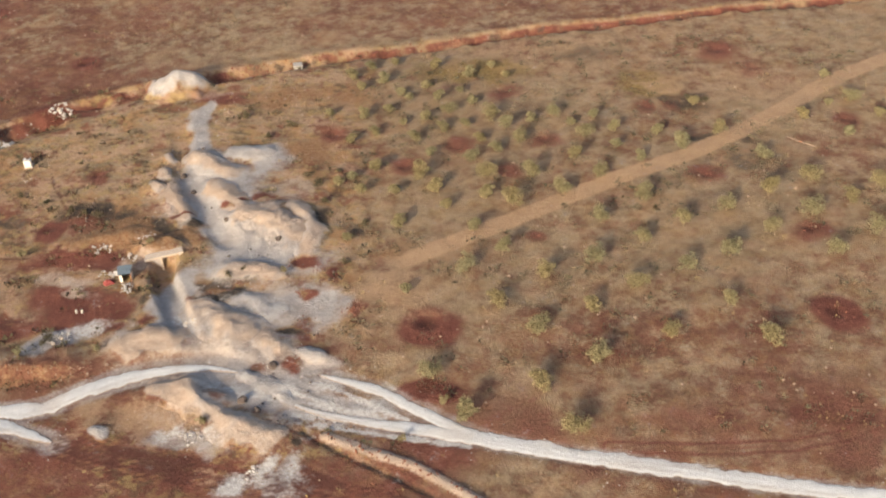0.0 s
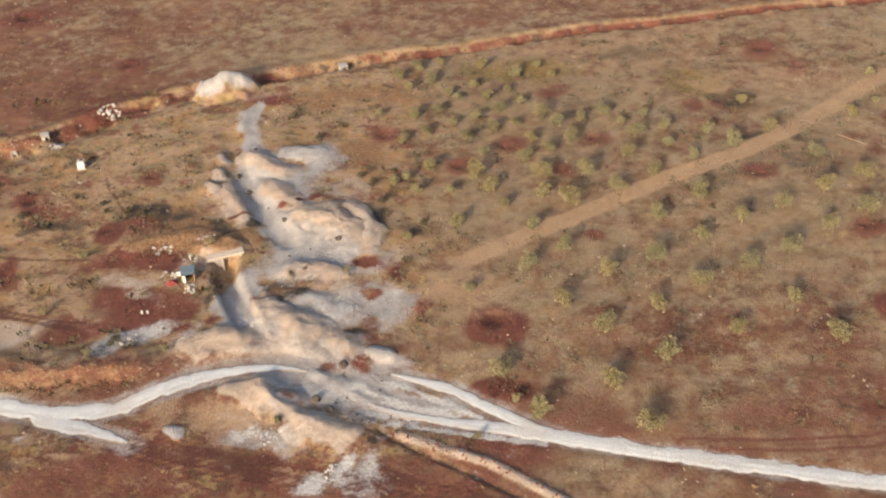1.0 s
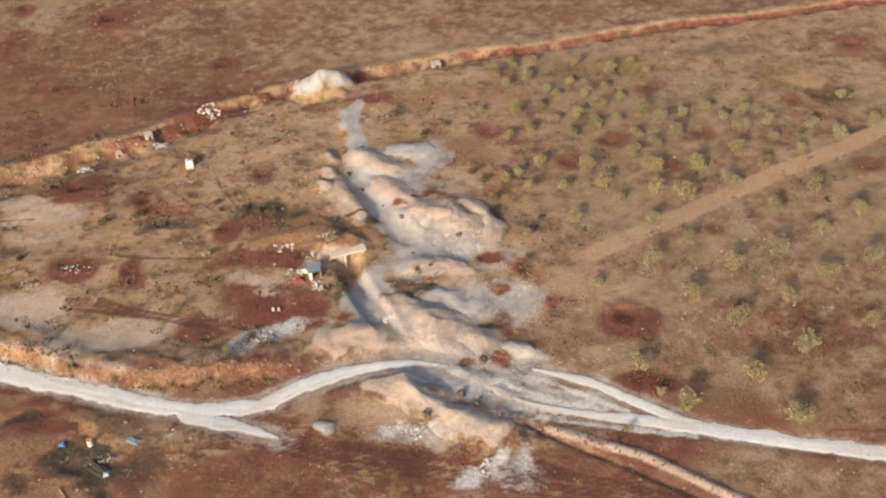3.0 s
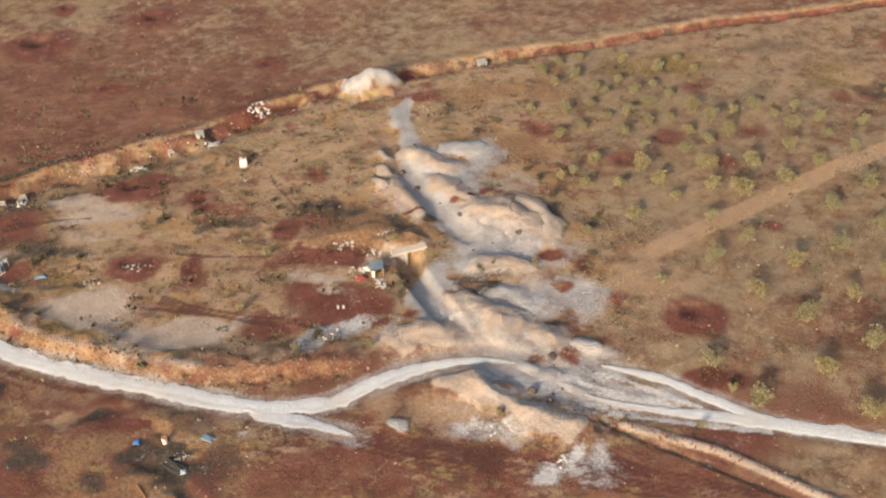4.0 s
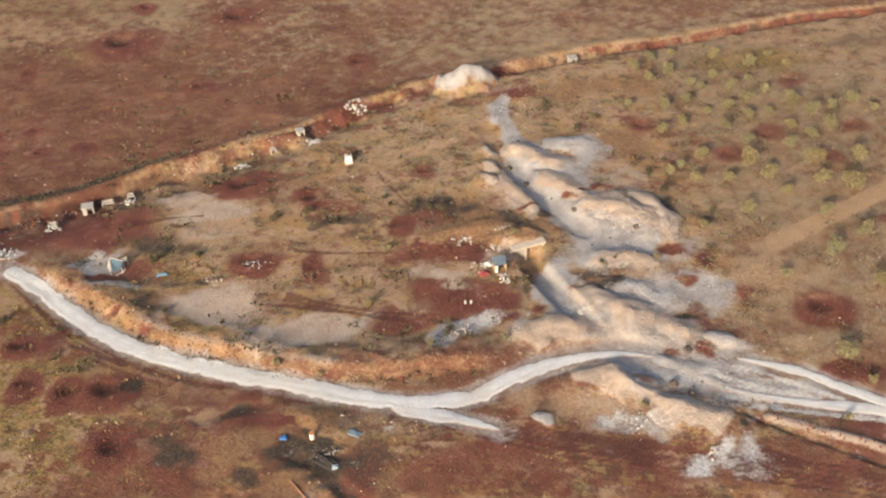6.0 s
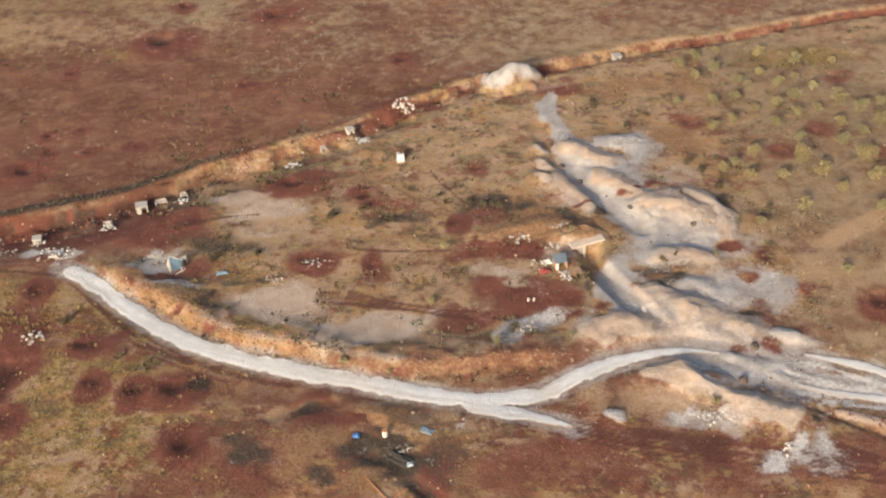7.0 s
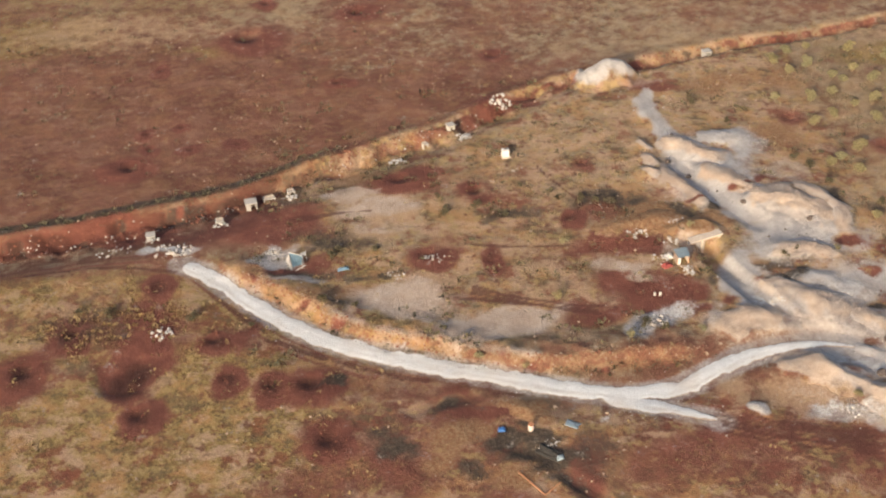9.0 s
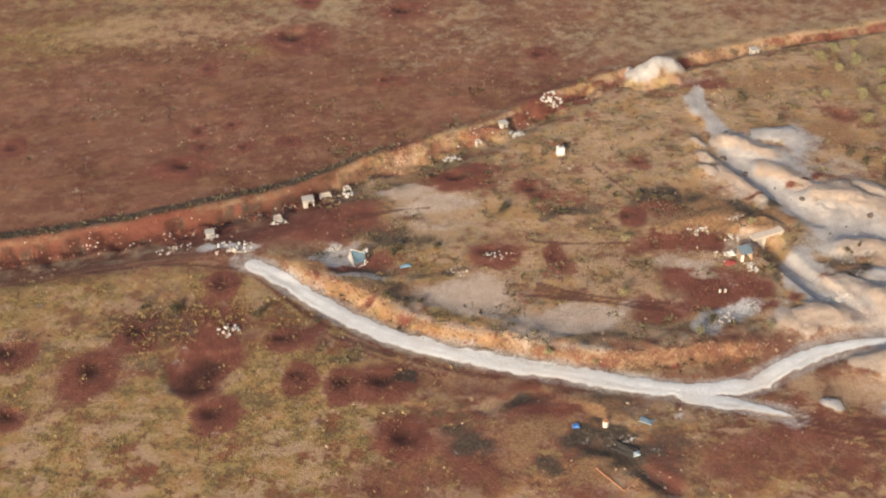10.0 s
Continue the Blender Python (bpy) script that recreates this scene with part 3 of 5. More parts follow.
def height(x, y):
    x, y = np.asarray(x, float), np.asarray(y, float)
    near = ramp(np.hypot(x + 45, y - 130), 420, 200)
    calm = 1 - road_nearness(x, y, 0.6)
    h = 0.7 * (fbm(x, y, 30.0, 3, 3) - 0.5) + 0.30 * calm * (fbm(x, y, 3.2, 11, 3) - 0.5)
    h = h + diggings(x, y) * calm * (1.0 * (fbm(x, y, 6.0, 21, 4) - 0.5) + 0.22 * (fbm(x, y, 1.8, 23, 3) - 0.5))
    skirts = 0.0
    for _, w, crest in RIDGES:
        d, a = line_distance(x, y, [p[:2] for p in crest])
        skirts = np.maximum(skirts, 0.22 * max(p[2] for p in crest) * (1 - ramp(d, 0.3 * w, 1.9 * w)))
    h = h + skirts * calm
    d, a = line_distance(x, y, GULLY)
    h = h - np.interp(a, [0, 6, 16], [0.0, 0.3, 0.55]) * (1 - ramp(d, 0.6, 2.6))
    d, a = line_distance(x, y, BURNT_GULLY)
    h = h - 0.4 * (1 - ramp(d * (0.7 + 0.6 * fbm(x, y, 2.5, 27, 2)), 0.4, 1.8)) * ramp(a, 0, 4)
    d, a = line_distance(x, y, BURNT_HOLLOW)
    h = h - 0.3 * (1 - ramp(d, 0.3, 1.7))
    # long trench: steep far wall, gentle near slope
    d = trench_offset(x, y)
    deep = np.interp(x, [-150, -100, -62, -45, -20, 60], [2.5, 1.9, 1.7, 1.4, 1.4, 1.2])
    deep = deep * (1 - 0.65 * ramp(fbm(x, y * 0.6, 8.0, 38, 3), 0.46, 0.62) * ramp(x, -116, -104) * (1 - ramp(x, -58, -50)))
    wide = np.interp(x, [-150, -100, -62, -40, 60], [13.0, 12.0, 8.0, 5.0, 3.4])
    wall = np.interp(x, [-120, -100, -80, -50, 20], [1.3, 2.2, 2.4, 1.6, 1.3])
    crumble = 1 + 1.5 * (fbm(x, y * 0.4, 2.4, 33, 3) - 0.5)
    h = h - deep * ramp(-d, 0.0, wall * crumble) * (1 - ramp(-d, wall + 0.5, wide)) 
    h = h + 1.5 * (fbm(x, y, 2.0, 35, 4) - 0.5) * ramp(-d, 0.1, 0.8) * (1 - ramp(-d, 2.5, 6.0))
    h = h + np.interp(x, [-70, -40], [0.45, 0.15]) * ramp(d, -0.2, 0.4) * (1 - ramp(d, 0.8, 3.5))
    # bank beside the road
    d, on = bank_offset(x, y)
    lower = on * (1 - ramp(d, -3.0, -0.4)) * ramp(d, -16.0, -6.0)
    h = h - 0.55 * lower + on * (0.95 + 0.8 * (fbm(x, y, 1.5, 36, 3) - 0.5)) * ramp(d, -2.4 * crumble, -0.2) * (1 - ramp(d, 0.2, 6.0)) * (1 - road_nearness(x, y, 0.0))
    # ditch and its heaped edge
    d, along = line_distance(x, y, DITCH)
    h = h - 0.32 * (1 - ramp(d, 0.1, 0.55))
    d, along = line_distance(x, y, DITCH_BERM)
    h = h + 0.42 * (1 - ramp(d, 0.0, 1.1)) * (0.1 + 1.8 * fbm(x, y, 1.5, 44, 3))
    # ramp dug down to the shelter
    d, along = line_distance(x, y, TROUGH)
    h = h - np.interp(along, [0, 9, 18], [2.0, 1.2, 0.1]) * (1 - ramp(d, 1.2, 2.2))
    # mounded earth over and beside the shelter
    h = h + 1.1 * (1 - ramp(np.hypot((x + 43.0) / 5.0, (y - 133.6) / 2.6), 0.4, 1.0))
    for cx, cy, rx, ry in PITS:
        r = min(rx, ry)
        hx, hy = cx - 0.12 * rx, cy + 0.25 * ry
        q = np.hypot(x - hx, y - hy) / r
        h = h - (0.13 if deep_pit(cx, cy) else 0.12) * r * (1 - ramp(q, 0.0, 0.6)) + 0.03 * r * ramp(q, 0.3, 0.7) * (1 - ramp(q, 0.7, 1.7))
    for cx, cy, rx, ry in QUARRY:
        q = np.hypot((x - cx) / rx, (y - cy) / ry) + 0.3 * (fbm(x, y, 3.0, 71, 3) - 0.5)
        h = h - (0.5 + 0.7 * (fbm(x, y, 1.6, 72, 3) - 0.5)) * (1 - ramp(q, 0.6, 1.2)) * ramp(y, cy + 1.5 * ry, cy - 0.2 * ry)
    return h * near - 0.12 * road_nearness(x, y, 0.15)


def bare_spots(x, y):
    return np.clip(blobs(x, y, DARK_SPOTS + CLAY_SPOTS, 1.2, 3.0), 0, 1)


def soil_masks(x, y):
    n = fbm(x, y, 14.0, 5, 4)
    north = ramp(trench_offset(x, y), -0.5, 1.5)
    d_tr, (d_bk, on_bk) = trench_offset(x, y), bank_offset(x, y)
    orchard = ramp(x, -18, -8) * (1 - north)
    inner = ramp(y, 108, 114) * (1 - north) * (1 - orchard) * ramp(x, -112, -100)
    west = (1 - ramp(x, -104, -72)) * (1 - ramp(y, 126, 140))
    south = 1 - ramp(y - 0.02 * x, 94, 108)
    dry = ramp(x, 0, 20) * (1 - ramp(y, 105, 132))
    grass = 0.36 + 0.38 * orchard * (1 - 0.6 * dry) + 0.38 * inner + 0.10 * west - 0.02 * south * (1 - west) - 0.4 * north
    grass = grass + 0.55 * north * ramp(y - 0.35 * (x + 150) * -1, 205, 235) + 0.9 * (n - 0.5)
    yellow = 0.9 * west * ramp(fbm(x, y, 9.0, 8, 4), 0.35, 0.6) + 0.4 * north * ramp(y + 0.5 * (-x - 100), 215, 245) + 0.25 * inner * ramp(fbm(x, y, 10.0, 9, 4), 0.5, 0.65)
    yellow = np.maximum(yellow, blobs(x, y, YELLOW, 1.2))
    red = 1.25 * blobs(x, y, RED, 1.2)
    red = np.maximum(red, np.clip(blobs(x, y, [(a, b, c * 1.15, e * 1.15, 1.3 if a < -60 or b < 116 else 0.72) for a, b, c, e in PITS], 1.0, 2.4), 0, 1))
    red = np.maximum(red, blobs(x, y, [(a, b + 1.0, c * 1.15, e * 1.4, 1.3) for a, b, c, e in QUARRY], 0.7, 4.0))
    red = np.maximum(red, 0.8 * track_marks(x, y))
    red = np.maximum(red, 0.6 * south * (1 - west) * ramp(fbm(x, y, 8.0, 18, 3), 0.38, 0.6))
    face = ramp(-d_tr, 0.0, 0.6) * (1 - ramp(-d_tr, np.interp(x, [-60, -30], [2.2, 1.3]), np.interp(x, [-60, -30], [4.6, 2.6])))
    face = face * (1 - 0.8 * ramp(fbm(x, y, 5.0, 17, 3), 0.44, 0.6) * ramp(x, -118, -104) * (1 - ramp(x, -58, -50)))
    warm = 0.5 * fbm(x, y, 13.0, 15, 3) + 0.5 * fbm(x, y, 2.6, 16, 3)
    red = np.maximum(red, face * ramp(warm, 0.70, 0.44) * 0.9 * (1 - 0.4 * ramp(x, -110, -92) * (1 - ramp(x, -85, -70))))
    ochre = np.maximum(1.2 * blobs(x, y, OCHRE, 1.2), face * ramp(warm, 0.45, 0.62) * 0.42)
    red = red * (1 - 0.85 * np.clip(blobs(x, y, OCHRE[:5], 1.2), 0, 1))
    slope = on_bk * ramp(d_bk, -3.6, -2.2) * (1 - ramp(d_bk, -0.4, 0.6))
    ochre = np.maximum(ochre, slope * 0.46 * (1 - ramp(x, -66, -60) * ramp(warm, 0.5, 0.6)))
    red = np.maximum(red, slope * ramp(warm, 0.5, 0.62))
    d_berm, _ = line_distance(x, y, DITCH_BERM)
    pale = np.maximum(blobs(x, y, PALE, 0.8), 1.0 * (1 - ramp(d_berm, 0.4, 1.1)))
    pale = np.maximum(pale, on_bk * 0.55 * (1 - ramp(np.abs(d_bk + 0.1), 0.3, 1.2)) * (1 - ramp(x, -75, -66)) * ramp(x, -104, -97))
    d_dt, _ = line_distance(x, y, DITCH)
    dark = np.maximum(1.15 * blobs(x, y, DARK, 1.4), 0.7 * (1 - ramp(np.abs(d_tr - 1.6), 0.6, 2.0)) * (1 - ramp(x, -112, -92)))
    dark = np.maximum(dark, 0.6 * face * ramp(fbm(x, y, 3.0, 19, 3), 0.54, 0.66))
    # shade along the ditch floor, put into the colour
    dark = np.maximum(dark, 0.65 * (1 - ramp(d_dt, 0.1, 0.6)))
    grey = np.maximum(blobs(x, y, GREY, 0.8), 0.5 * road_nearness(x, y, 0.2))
    d_track, _ = line_distance(x, y, TRACK)
    tan = np.maximum(blobs(x, y, TAN, 0.9), 1.05 * (1 - ramp(d_track, 0.9, 2.6)) * ramp(x, -12, -2))
    # shade inside the pit holes and the quarry, put into the colour
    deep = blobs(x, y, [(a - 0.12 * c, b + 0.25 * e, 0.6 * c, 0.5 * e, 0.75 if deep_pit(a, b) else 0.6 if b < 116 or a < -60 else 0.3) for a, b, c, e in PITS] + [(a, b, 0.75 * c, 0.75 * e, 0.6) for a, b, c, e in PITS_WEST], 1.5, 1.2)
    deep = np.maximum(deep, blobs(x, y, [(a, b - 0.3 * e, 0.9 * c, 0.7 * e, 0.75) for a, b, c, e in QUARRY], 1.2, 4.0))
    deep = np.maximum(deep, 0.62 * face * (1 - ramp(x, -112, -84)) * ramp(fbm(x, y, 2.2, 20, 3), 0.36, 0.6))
    white = 0.85 * blobs(x, y, WHITE, 1.4, 5.0)
    for line in WHEEL_LINES:
        d, _ = line_distance(x, y, line)
        white = np.maximum(white, 0.9 * (1 - ramp(d + 0.6 * (fbm(x, y, 2.0, 74, 3) - 0.5), 0.1, 0.7)))
    spots = bare_spots(x, y)
    rut = np.zeros(np.shape(x))
    for line in RUTS + [[(a, b + off) for a, b in TRACK_SOUTH] for off in (-2.4, -1.3, -0.5, 0.6, 1.5)]:
        d, _ = line_distance(x, y, line)
        d = d + 0.9 * (fbm(x, y, 3.0, 75, 3) - 0.5)
        rut = np.maximum(rut, (1 - ramp(np.abs(d), 0.1, 0.5)) * (0.6 + 0.6 * fbm(x, y, 4.0, 76, 2)))
    churned = np.clip(0.95 * inner + 0.8 * west + 0.9 * south * (1 - ramp(x, -12, 2)) + 0.25 * orchard + 0.2 * north, 0, 1)
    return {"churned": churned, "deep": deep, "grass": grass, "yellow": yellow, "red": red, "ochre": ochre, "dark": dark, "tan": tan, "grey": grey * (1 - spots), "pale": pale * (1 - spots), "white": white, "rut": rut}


def sheet(name, X, Y, Z, material, masks=None, keep=None):
    """A grid of quads over the arrays X, Y, Z as one mesh object."""
    ny, nx = X.shape
    idx = np.arange(nx * ny).reshape(ny, nx)
    quads = np.stack([idx[:-1, :-1], idx[:-1, 1:], idx[1:, 1:], idx[1:, :-1]], -1).reshape(-1, 4)
    masks = {k: v.ravel() for k, v in (masks or {}).items()}
    spots = np.stack([X, Y, Z], -1).reshape(-1, 3)
    if keep is not None:
        quads = quads[keep.ravel()[quads].any(1)]
        used = np.unique(quads)
        quads = np.searchsorted(used, quads)
        spots, masks = spots[used], {k: v[used] for k, v in masks.items()}
    count = len(quads)
    me = bpy.data.meshes.new(name)
    me.vertices.add(len(spots))
    me.vertices.foreach_set("co", spots.astype(np.float32).ravel())
    me.loops.add(count * 4)
    me.loops.foreach_set("vertex_index", quads.astype(np.int32).ravel())
    me.polygons.add(count)
    me.polygons.foreach_set("loop_start", np.arange(0, count * 4, 4, dtype=np.int32))
    me.update(calc_edges=True)
    me.polygons.foreach_set("use_smooth", np.ones(count, bool))
    for key, v in masks.items():
        a = me.attributes.new(key, "FLOAT", "POINT")
        a.data.foreach_set("value", np.clip(v, -1, 2).astype(np.float32))
    me.materials.append(material)
    return new(name, me)


# ---- ground: one sheet, fine where the camera passes, out to the horizon ----
reach = 0.42 * 1.28 ** np.arange(1, 31)
reach = np.cumsum(reach)
gx = np.concatenate([-182 - reach[::-1], np.arange(-182, 92, 0.42), 92 + reach])
gy = np.concatenate([74 - reach[::-1], np.arange(74, 242, 0.42), 242 + reach])
GX, GY = np.meshgrid(gx, gy)
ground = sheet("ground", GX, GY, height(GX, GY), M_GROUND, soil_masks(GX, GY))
tagged(ground, "uneven red earth with dry grass, pits, trench and bare spoil", "ground", kind="structure")


def road(name, line, half, label, fade=(2.0, 2.0)):
    """A strip of crushed stone laid over the ground, with ragged edges."""
    pts = np.array(line, float)
    run = np.concatenate([[0], np.cumsum(np.hypot(*np.diff(pts, axis=0).T))])
    s = np.arange(0, run[-1], 0.35)
    px, py = np.interp(s, run, pts[:, 0]), np.interp(s, run, pts[:, 1])
    k = np.ones(15) / 15
    pad = lambda v: np.convolve(np.concatenate([np.full(7, v[0]), v, np.full(7, v[-1])]), k, "valid")
    px, py = pad(px), pad(py)
    tx, ty = np.gradient(px), np.gradient(py)
    ln = np.hypot(tx, ty)
    nx_, ny_ = -ty / ln, tx / ln
    across = np.linspace(-1, 1, 13)
    left = half * (1 + 0.5 * (fbm(s, s * 0, 5.0, 61, 4) - 0.5)) + min(1.2, 0.9 * half) * (fbm(s, s * 0 + 5, 1.1, 62, 3) - 0.5)
    right = half * (1 + 0.5 * (fbm(s, s * 0, 5.0, 63, 4) - 0.5)) + min(1.2, 0.9 * half) * (fbm(s, s * 0 + 5, 1.1, 64, 3) - 0.5)
    end = np.clip((s + 0.5) / fade[0], 0, 1) ** 0.6 * np.clip((s[-1] - s + 0.5) / fade[1], 0, 1) ** 0.6
    w = np.where(across[None, :] < 0, (right * end)[:, None], (left * end)[:, None]) * across[None, :]
    X, Y = px[:, None] + w * nx_[:, None], py[:, None] + w * ny_[:, None]
    Z = height(X, Y) + 0.12 - 0.08 * np.abs(across[None, :]) ** 4
    S, C = np.meshgrid(s, across, indexing="ij")
    wheel = 0.8 * np.exp(-((np.abs(C) - 0.45) / 0.16) ** 2) * (0.4 + 0.6 * fbm(S, S * 0, 4.0, 65, 3)) + 0.9 * ramp(fbm(S / 9.0, C * half * 2.2, 1.0, 67, 3), 0.5, 0.72)
    dust = np.abs(across)[None, :] ** 4 + 0.9 * (1 - end)[:, None]
    ob = sheet(name, X, Y, Z, M_ROAD, {"wheel": wheel + 0 * w, "dust": dust + 0 * w})
    return tagged(ob, label, "road", kind="structure")


road("road_west", ROAD_WEST, 1.45, "white crushed-stone track curving below the earth bank", (1.5, 22.0))
road("road_spur", ROAD_SPUR, 1.2, "short white gravel spur ending in red earth", (2.0, 9.0))
road("road_north", ROAD_NORTH, 0.85, "narrow white gravel branch beside the olive grove", (9.0, 2.0))
road("road_east", ROAD_EAST, 1.15, "white crushed-stone track running past the olive grove", (24.0, 2.0))



# ---- things ----
def link_mesh(name, bm, material, smooth=False):
    me = bpy.data.meshes.new(name)
    bm.to_mesh(me)
    bm.free()
    me.materials.append(material)
    if smooth:
        me.polygons.foreach_set("use_smooth", np.ones(len(me.polygons), bool))
    return me


def part(name, bm, material, parent, label="", smooth=False):
    ob = new(name, link_mesh(name, bm, material, smooth))
    ob.parent = parent
    return tagged(ob, label)


def thing(name, x, y, label, category, group="", turn=0.0, z=None):
    ob = new(name)
    ob.empty_display_size = 0.3
    ob.matrix_basis = pose(x, y, float(height(x, y)) if z is None else z, 0, 0, turn)
    return tagged(ob, label, category, group)


def box(bm, x, y, z, sx, sy, sz, turn=(0, 0, 0), bevel=0.0):
    m = pose(x, y, z, *turn) @ Matrix.Diagonal((sx, sy, sz, 1))
    made = bmesh.ops.create_cube(bm, size=1.0, matrix=m)
    if bevel:
        edges = list({e for v in made["verts"] for e in v.link_edges})
        bmesh.ops.bevel(bm, geom=edges, offset=bevel, segments=2, affect="EDGES", profile=0.6)
    return bm


def rod(bm, a, b, r0, r1, sides=7):
    a, b = Vector(a), Vector(b)
    q = (b - a).to_track_quat("Z", "Y").to_matrix().to_4x4()
    bmesh.ops.create_cone(bm, cap_ends=True, segments=sides, radius1=r0, radius2=r1, depth=(b - a).length, matrix=Matrix.Translation((a + b) / 2) @ q)
    return bm


def stone_mesh(name, rng, material, flat_=0.7):
    bm = bmesh.new()
    bmesh.ops.create_icosphere(bm, subdivisions=1, radius=0.5)
    for v in bm.verts:
        v.co *= rng.uniform(0.7, 1.15)
        v.co.z *= flat_
    return link_mesh(name, bm, material)


def spoil_mound(crest, wide, soil, label, seed=1, rough=1.0, steep=1.0):
    """Spoil tipped along a crest line, slumping to the ground on every side."""
    px, py = np.array([p[0] for p in crest]), np.array([p[1] for p in crest])
    x0, y0 = float(px.mean()), float(py.mean())
    reach_ = 1.5 * wide
    X, Y = np.meshgrid(np.arange(px.min() - reach_, px.max() + reach_, 0.25), np.arange(py.min() - reach_, py.max() + reach_, 0.25))
    wx, wy = X + 1.1 * rough * (fbm(X, Y, 3.4, seed + 7, 3) - 0.5), Y + 1.1 * rough * (fbm(X, Y, 3.4, seed + 9, 3) - 0.5)
    d, a = line_distance(wx, wy, [p[:2] for p in crest])
    run = np.concatenate([[0], np.cumsum(np.hypot(np.diff(px), np.diff(py)))])
    u = d / (0.95 * wide * (1 + 1.1 * (fbm(X, Y, 3.6, seed + 40, 3) - 0.5)))
    top = np.interp(a, run, [p[2] for p in crest])
    body = top * (0.55 * (1 - ramp(u, 0.0, 1.15)) + 0.45 * np.clip(1 - u, 0, 1))
    lump = 0.75 * (fbm(X, Y, 3.0, seed + 60, 4) - 0.5) + 0.16 * (fbm(X, Y, 0.7, seed + 80, 2) - 0.5)
    rise = body * 0.5 * steep + rough * lump * np.clip(1.3 - u, 0, 1) - 0.02 - 0.12 * ramp(u, 0.9, 1.3)
    masks = soil_masks(X, Y)
    order = ["grass", "yellow", "ochre", "red", "dark", "tan", "grey", "pale", "white", "deep"]
    inner = 1 - ramp(u + 0.7 * (fbm(X, Y, 1.5, seed + 90, 3) - 0.5), 0.25, 1.0)
    for key in order[order.index(soil) + 1:]:
        masks[key] = masks[key] * (1 - inner)
    cover = {"ochre": 0.75, "grey": 1.15}.get(soil, 0.25 + 1.5 * fbm(X, Y, 4.5, seed + 95, 3))
    inner = inner * (1 - bare_spots(X, Y))
    masks[soil] = np.maximum(masks[soil], cover * inner)
    if soil == "pale":
        masks["grey"] = np.maximum(masks["grey"], inner)
    z0 = float(height(x0, y0))
    ob = sheet("spoil_mound", X - x0, Y - y0, height(X, Y) + rise - z0, M_GROUND, masks, rise > -0.1)
    ob.location = (x0, y0, z0)
    return tagged(ob, label, "spoil mound", "mounds of tipped spoil")


SOIL_LABELS = {
    "pale": "smooth ridge of cream limestone spoil on grey gravel",
    "grey": "low mound of pale grey limestone spoil on gravel",
    "ochre": "mound of orange clay spoil among scrub",
}
for i, (soil, w, crest) in enumerate(RIDGES):
    spoil_mound(crest, w, soil, SOIL_LABELS[soil], 3 + i)
spoil_mound([(-52.6, 182.6, 3.8), (-49.4, 183.0, 5.6), (-46.4, 183.8, 4.8)], 4.2, "grey", "steep pale heap of gravel in the trench mouth", 19, 0.5, 1.8)


# olive trees
def leaf_cloud(bm, rng, centre, radius, count, size, flat_=0.85):
    for _ in range(count):
        d = Vector((rng.gauss(0, 1), rng.gauss(0, 1), rng.gauss(0, 1))).normalized()
        p = Vector(centre) + Vector((d.x, d.y, d.z * flat_)) * radius * rng.uniform(0.45, 1.05)
        s = size * rng.uniform(0.6, 1.3)
        m = Matrix.Translation(p) @ Euler((rng.uniform(-1.2, 1.2), rng.uniform(-1.2, 1.2), rng.uniform(0, 6.3))).to_matrix().to_4x4()
        v = [bm.verts.new(m @ Vector(q)) for q in ((-s, 0, 0), (0, -s * 0.38, 0.08 * s), (s, 0, 0), (0, s * 0.38, 0.1 * s))]
        bm.faces.new(v)


def olive_tree(seed, tall, wide, label):
    rng = random.Random(seed)
    base = new("olive_tree")
    tagged(base, label, "tree", "olive trees of the grove")
    bm = bmesh.new()
    fork = tall * 0.16
    rod(bm, (0, 0, -0.15), (0.05, 0.03, fork), 0.14, 0.09)
    ends = []
    for k in range(6):
        a = k * 1.05 + rng.uniform(-0.4, 0.4)
        reach_ = wide * rng.uniform(0.14, 0.32)
        e = (math.cos(a) * reach_, math.sin(a) * reach_, tall * rng.uniform(0.3, 0.78))
        rod(bm, (0.05, 0.03, fork), e, 0.06, 0.025, 5)
        ends.append(e)
    part("trunk", bm, M_BARK, base)
    bm = bmesh.new()
    for e in ends:
        leaf_cloud(bm, rng, e, wide * rng.uniform(0.22, 0.3), 110, 0.16)
        for _ in range(2):
            o = Vector(e) + Vector((rng.uniform(-1, 1), rng.uniform(-1, 1), rng.uniform(-0.6, 0.7))) * wide * 0.24
            leaf_cloud(bm, rng, o, wide * rng.uniform(0.1, 0.16), 44, 0.14)
    leaf_cloud(bm, rng, (0, 0, tall * 0.62), wide * 0.32, 170, 0.16)
    leaf_cloud(bm, rng, (0, 0, tall * 0.32), wide * 0.28, 120, 0.16)
    part("crown", bm, M_LEAF, base, "grey-green olive leaves")
    return base


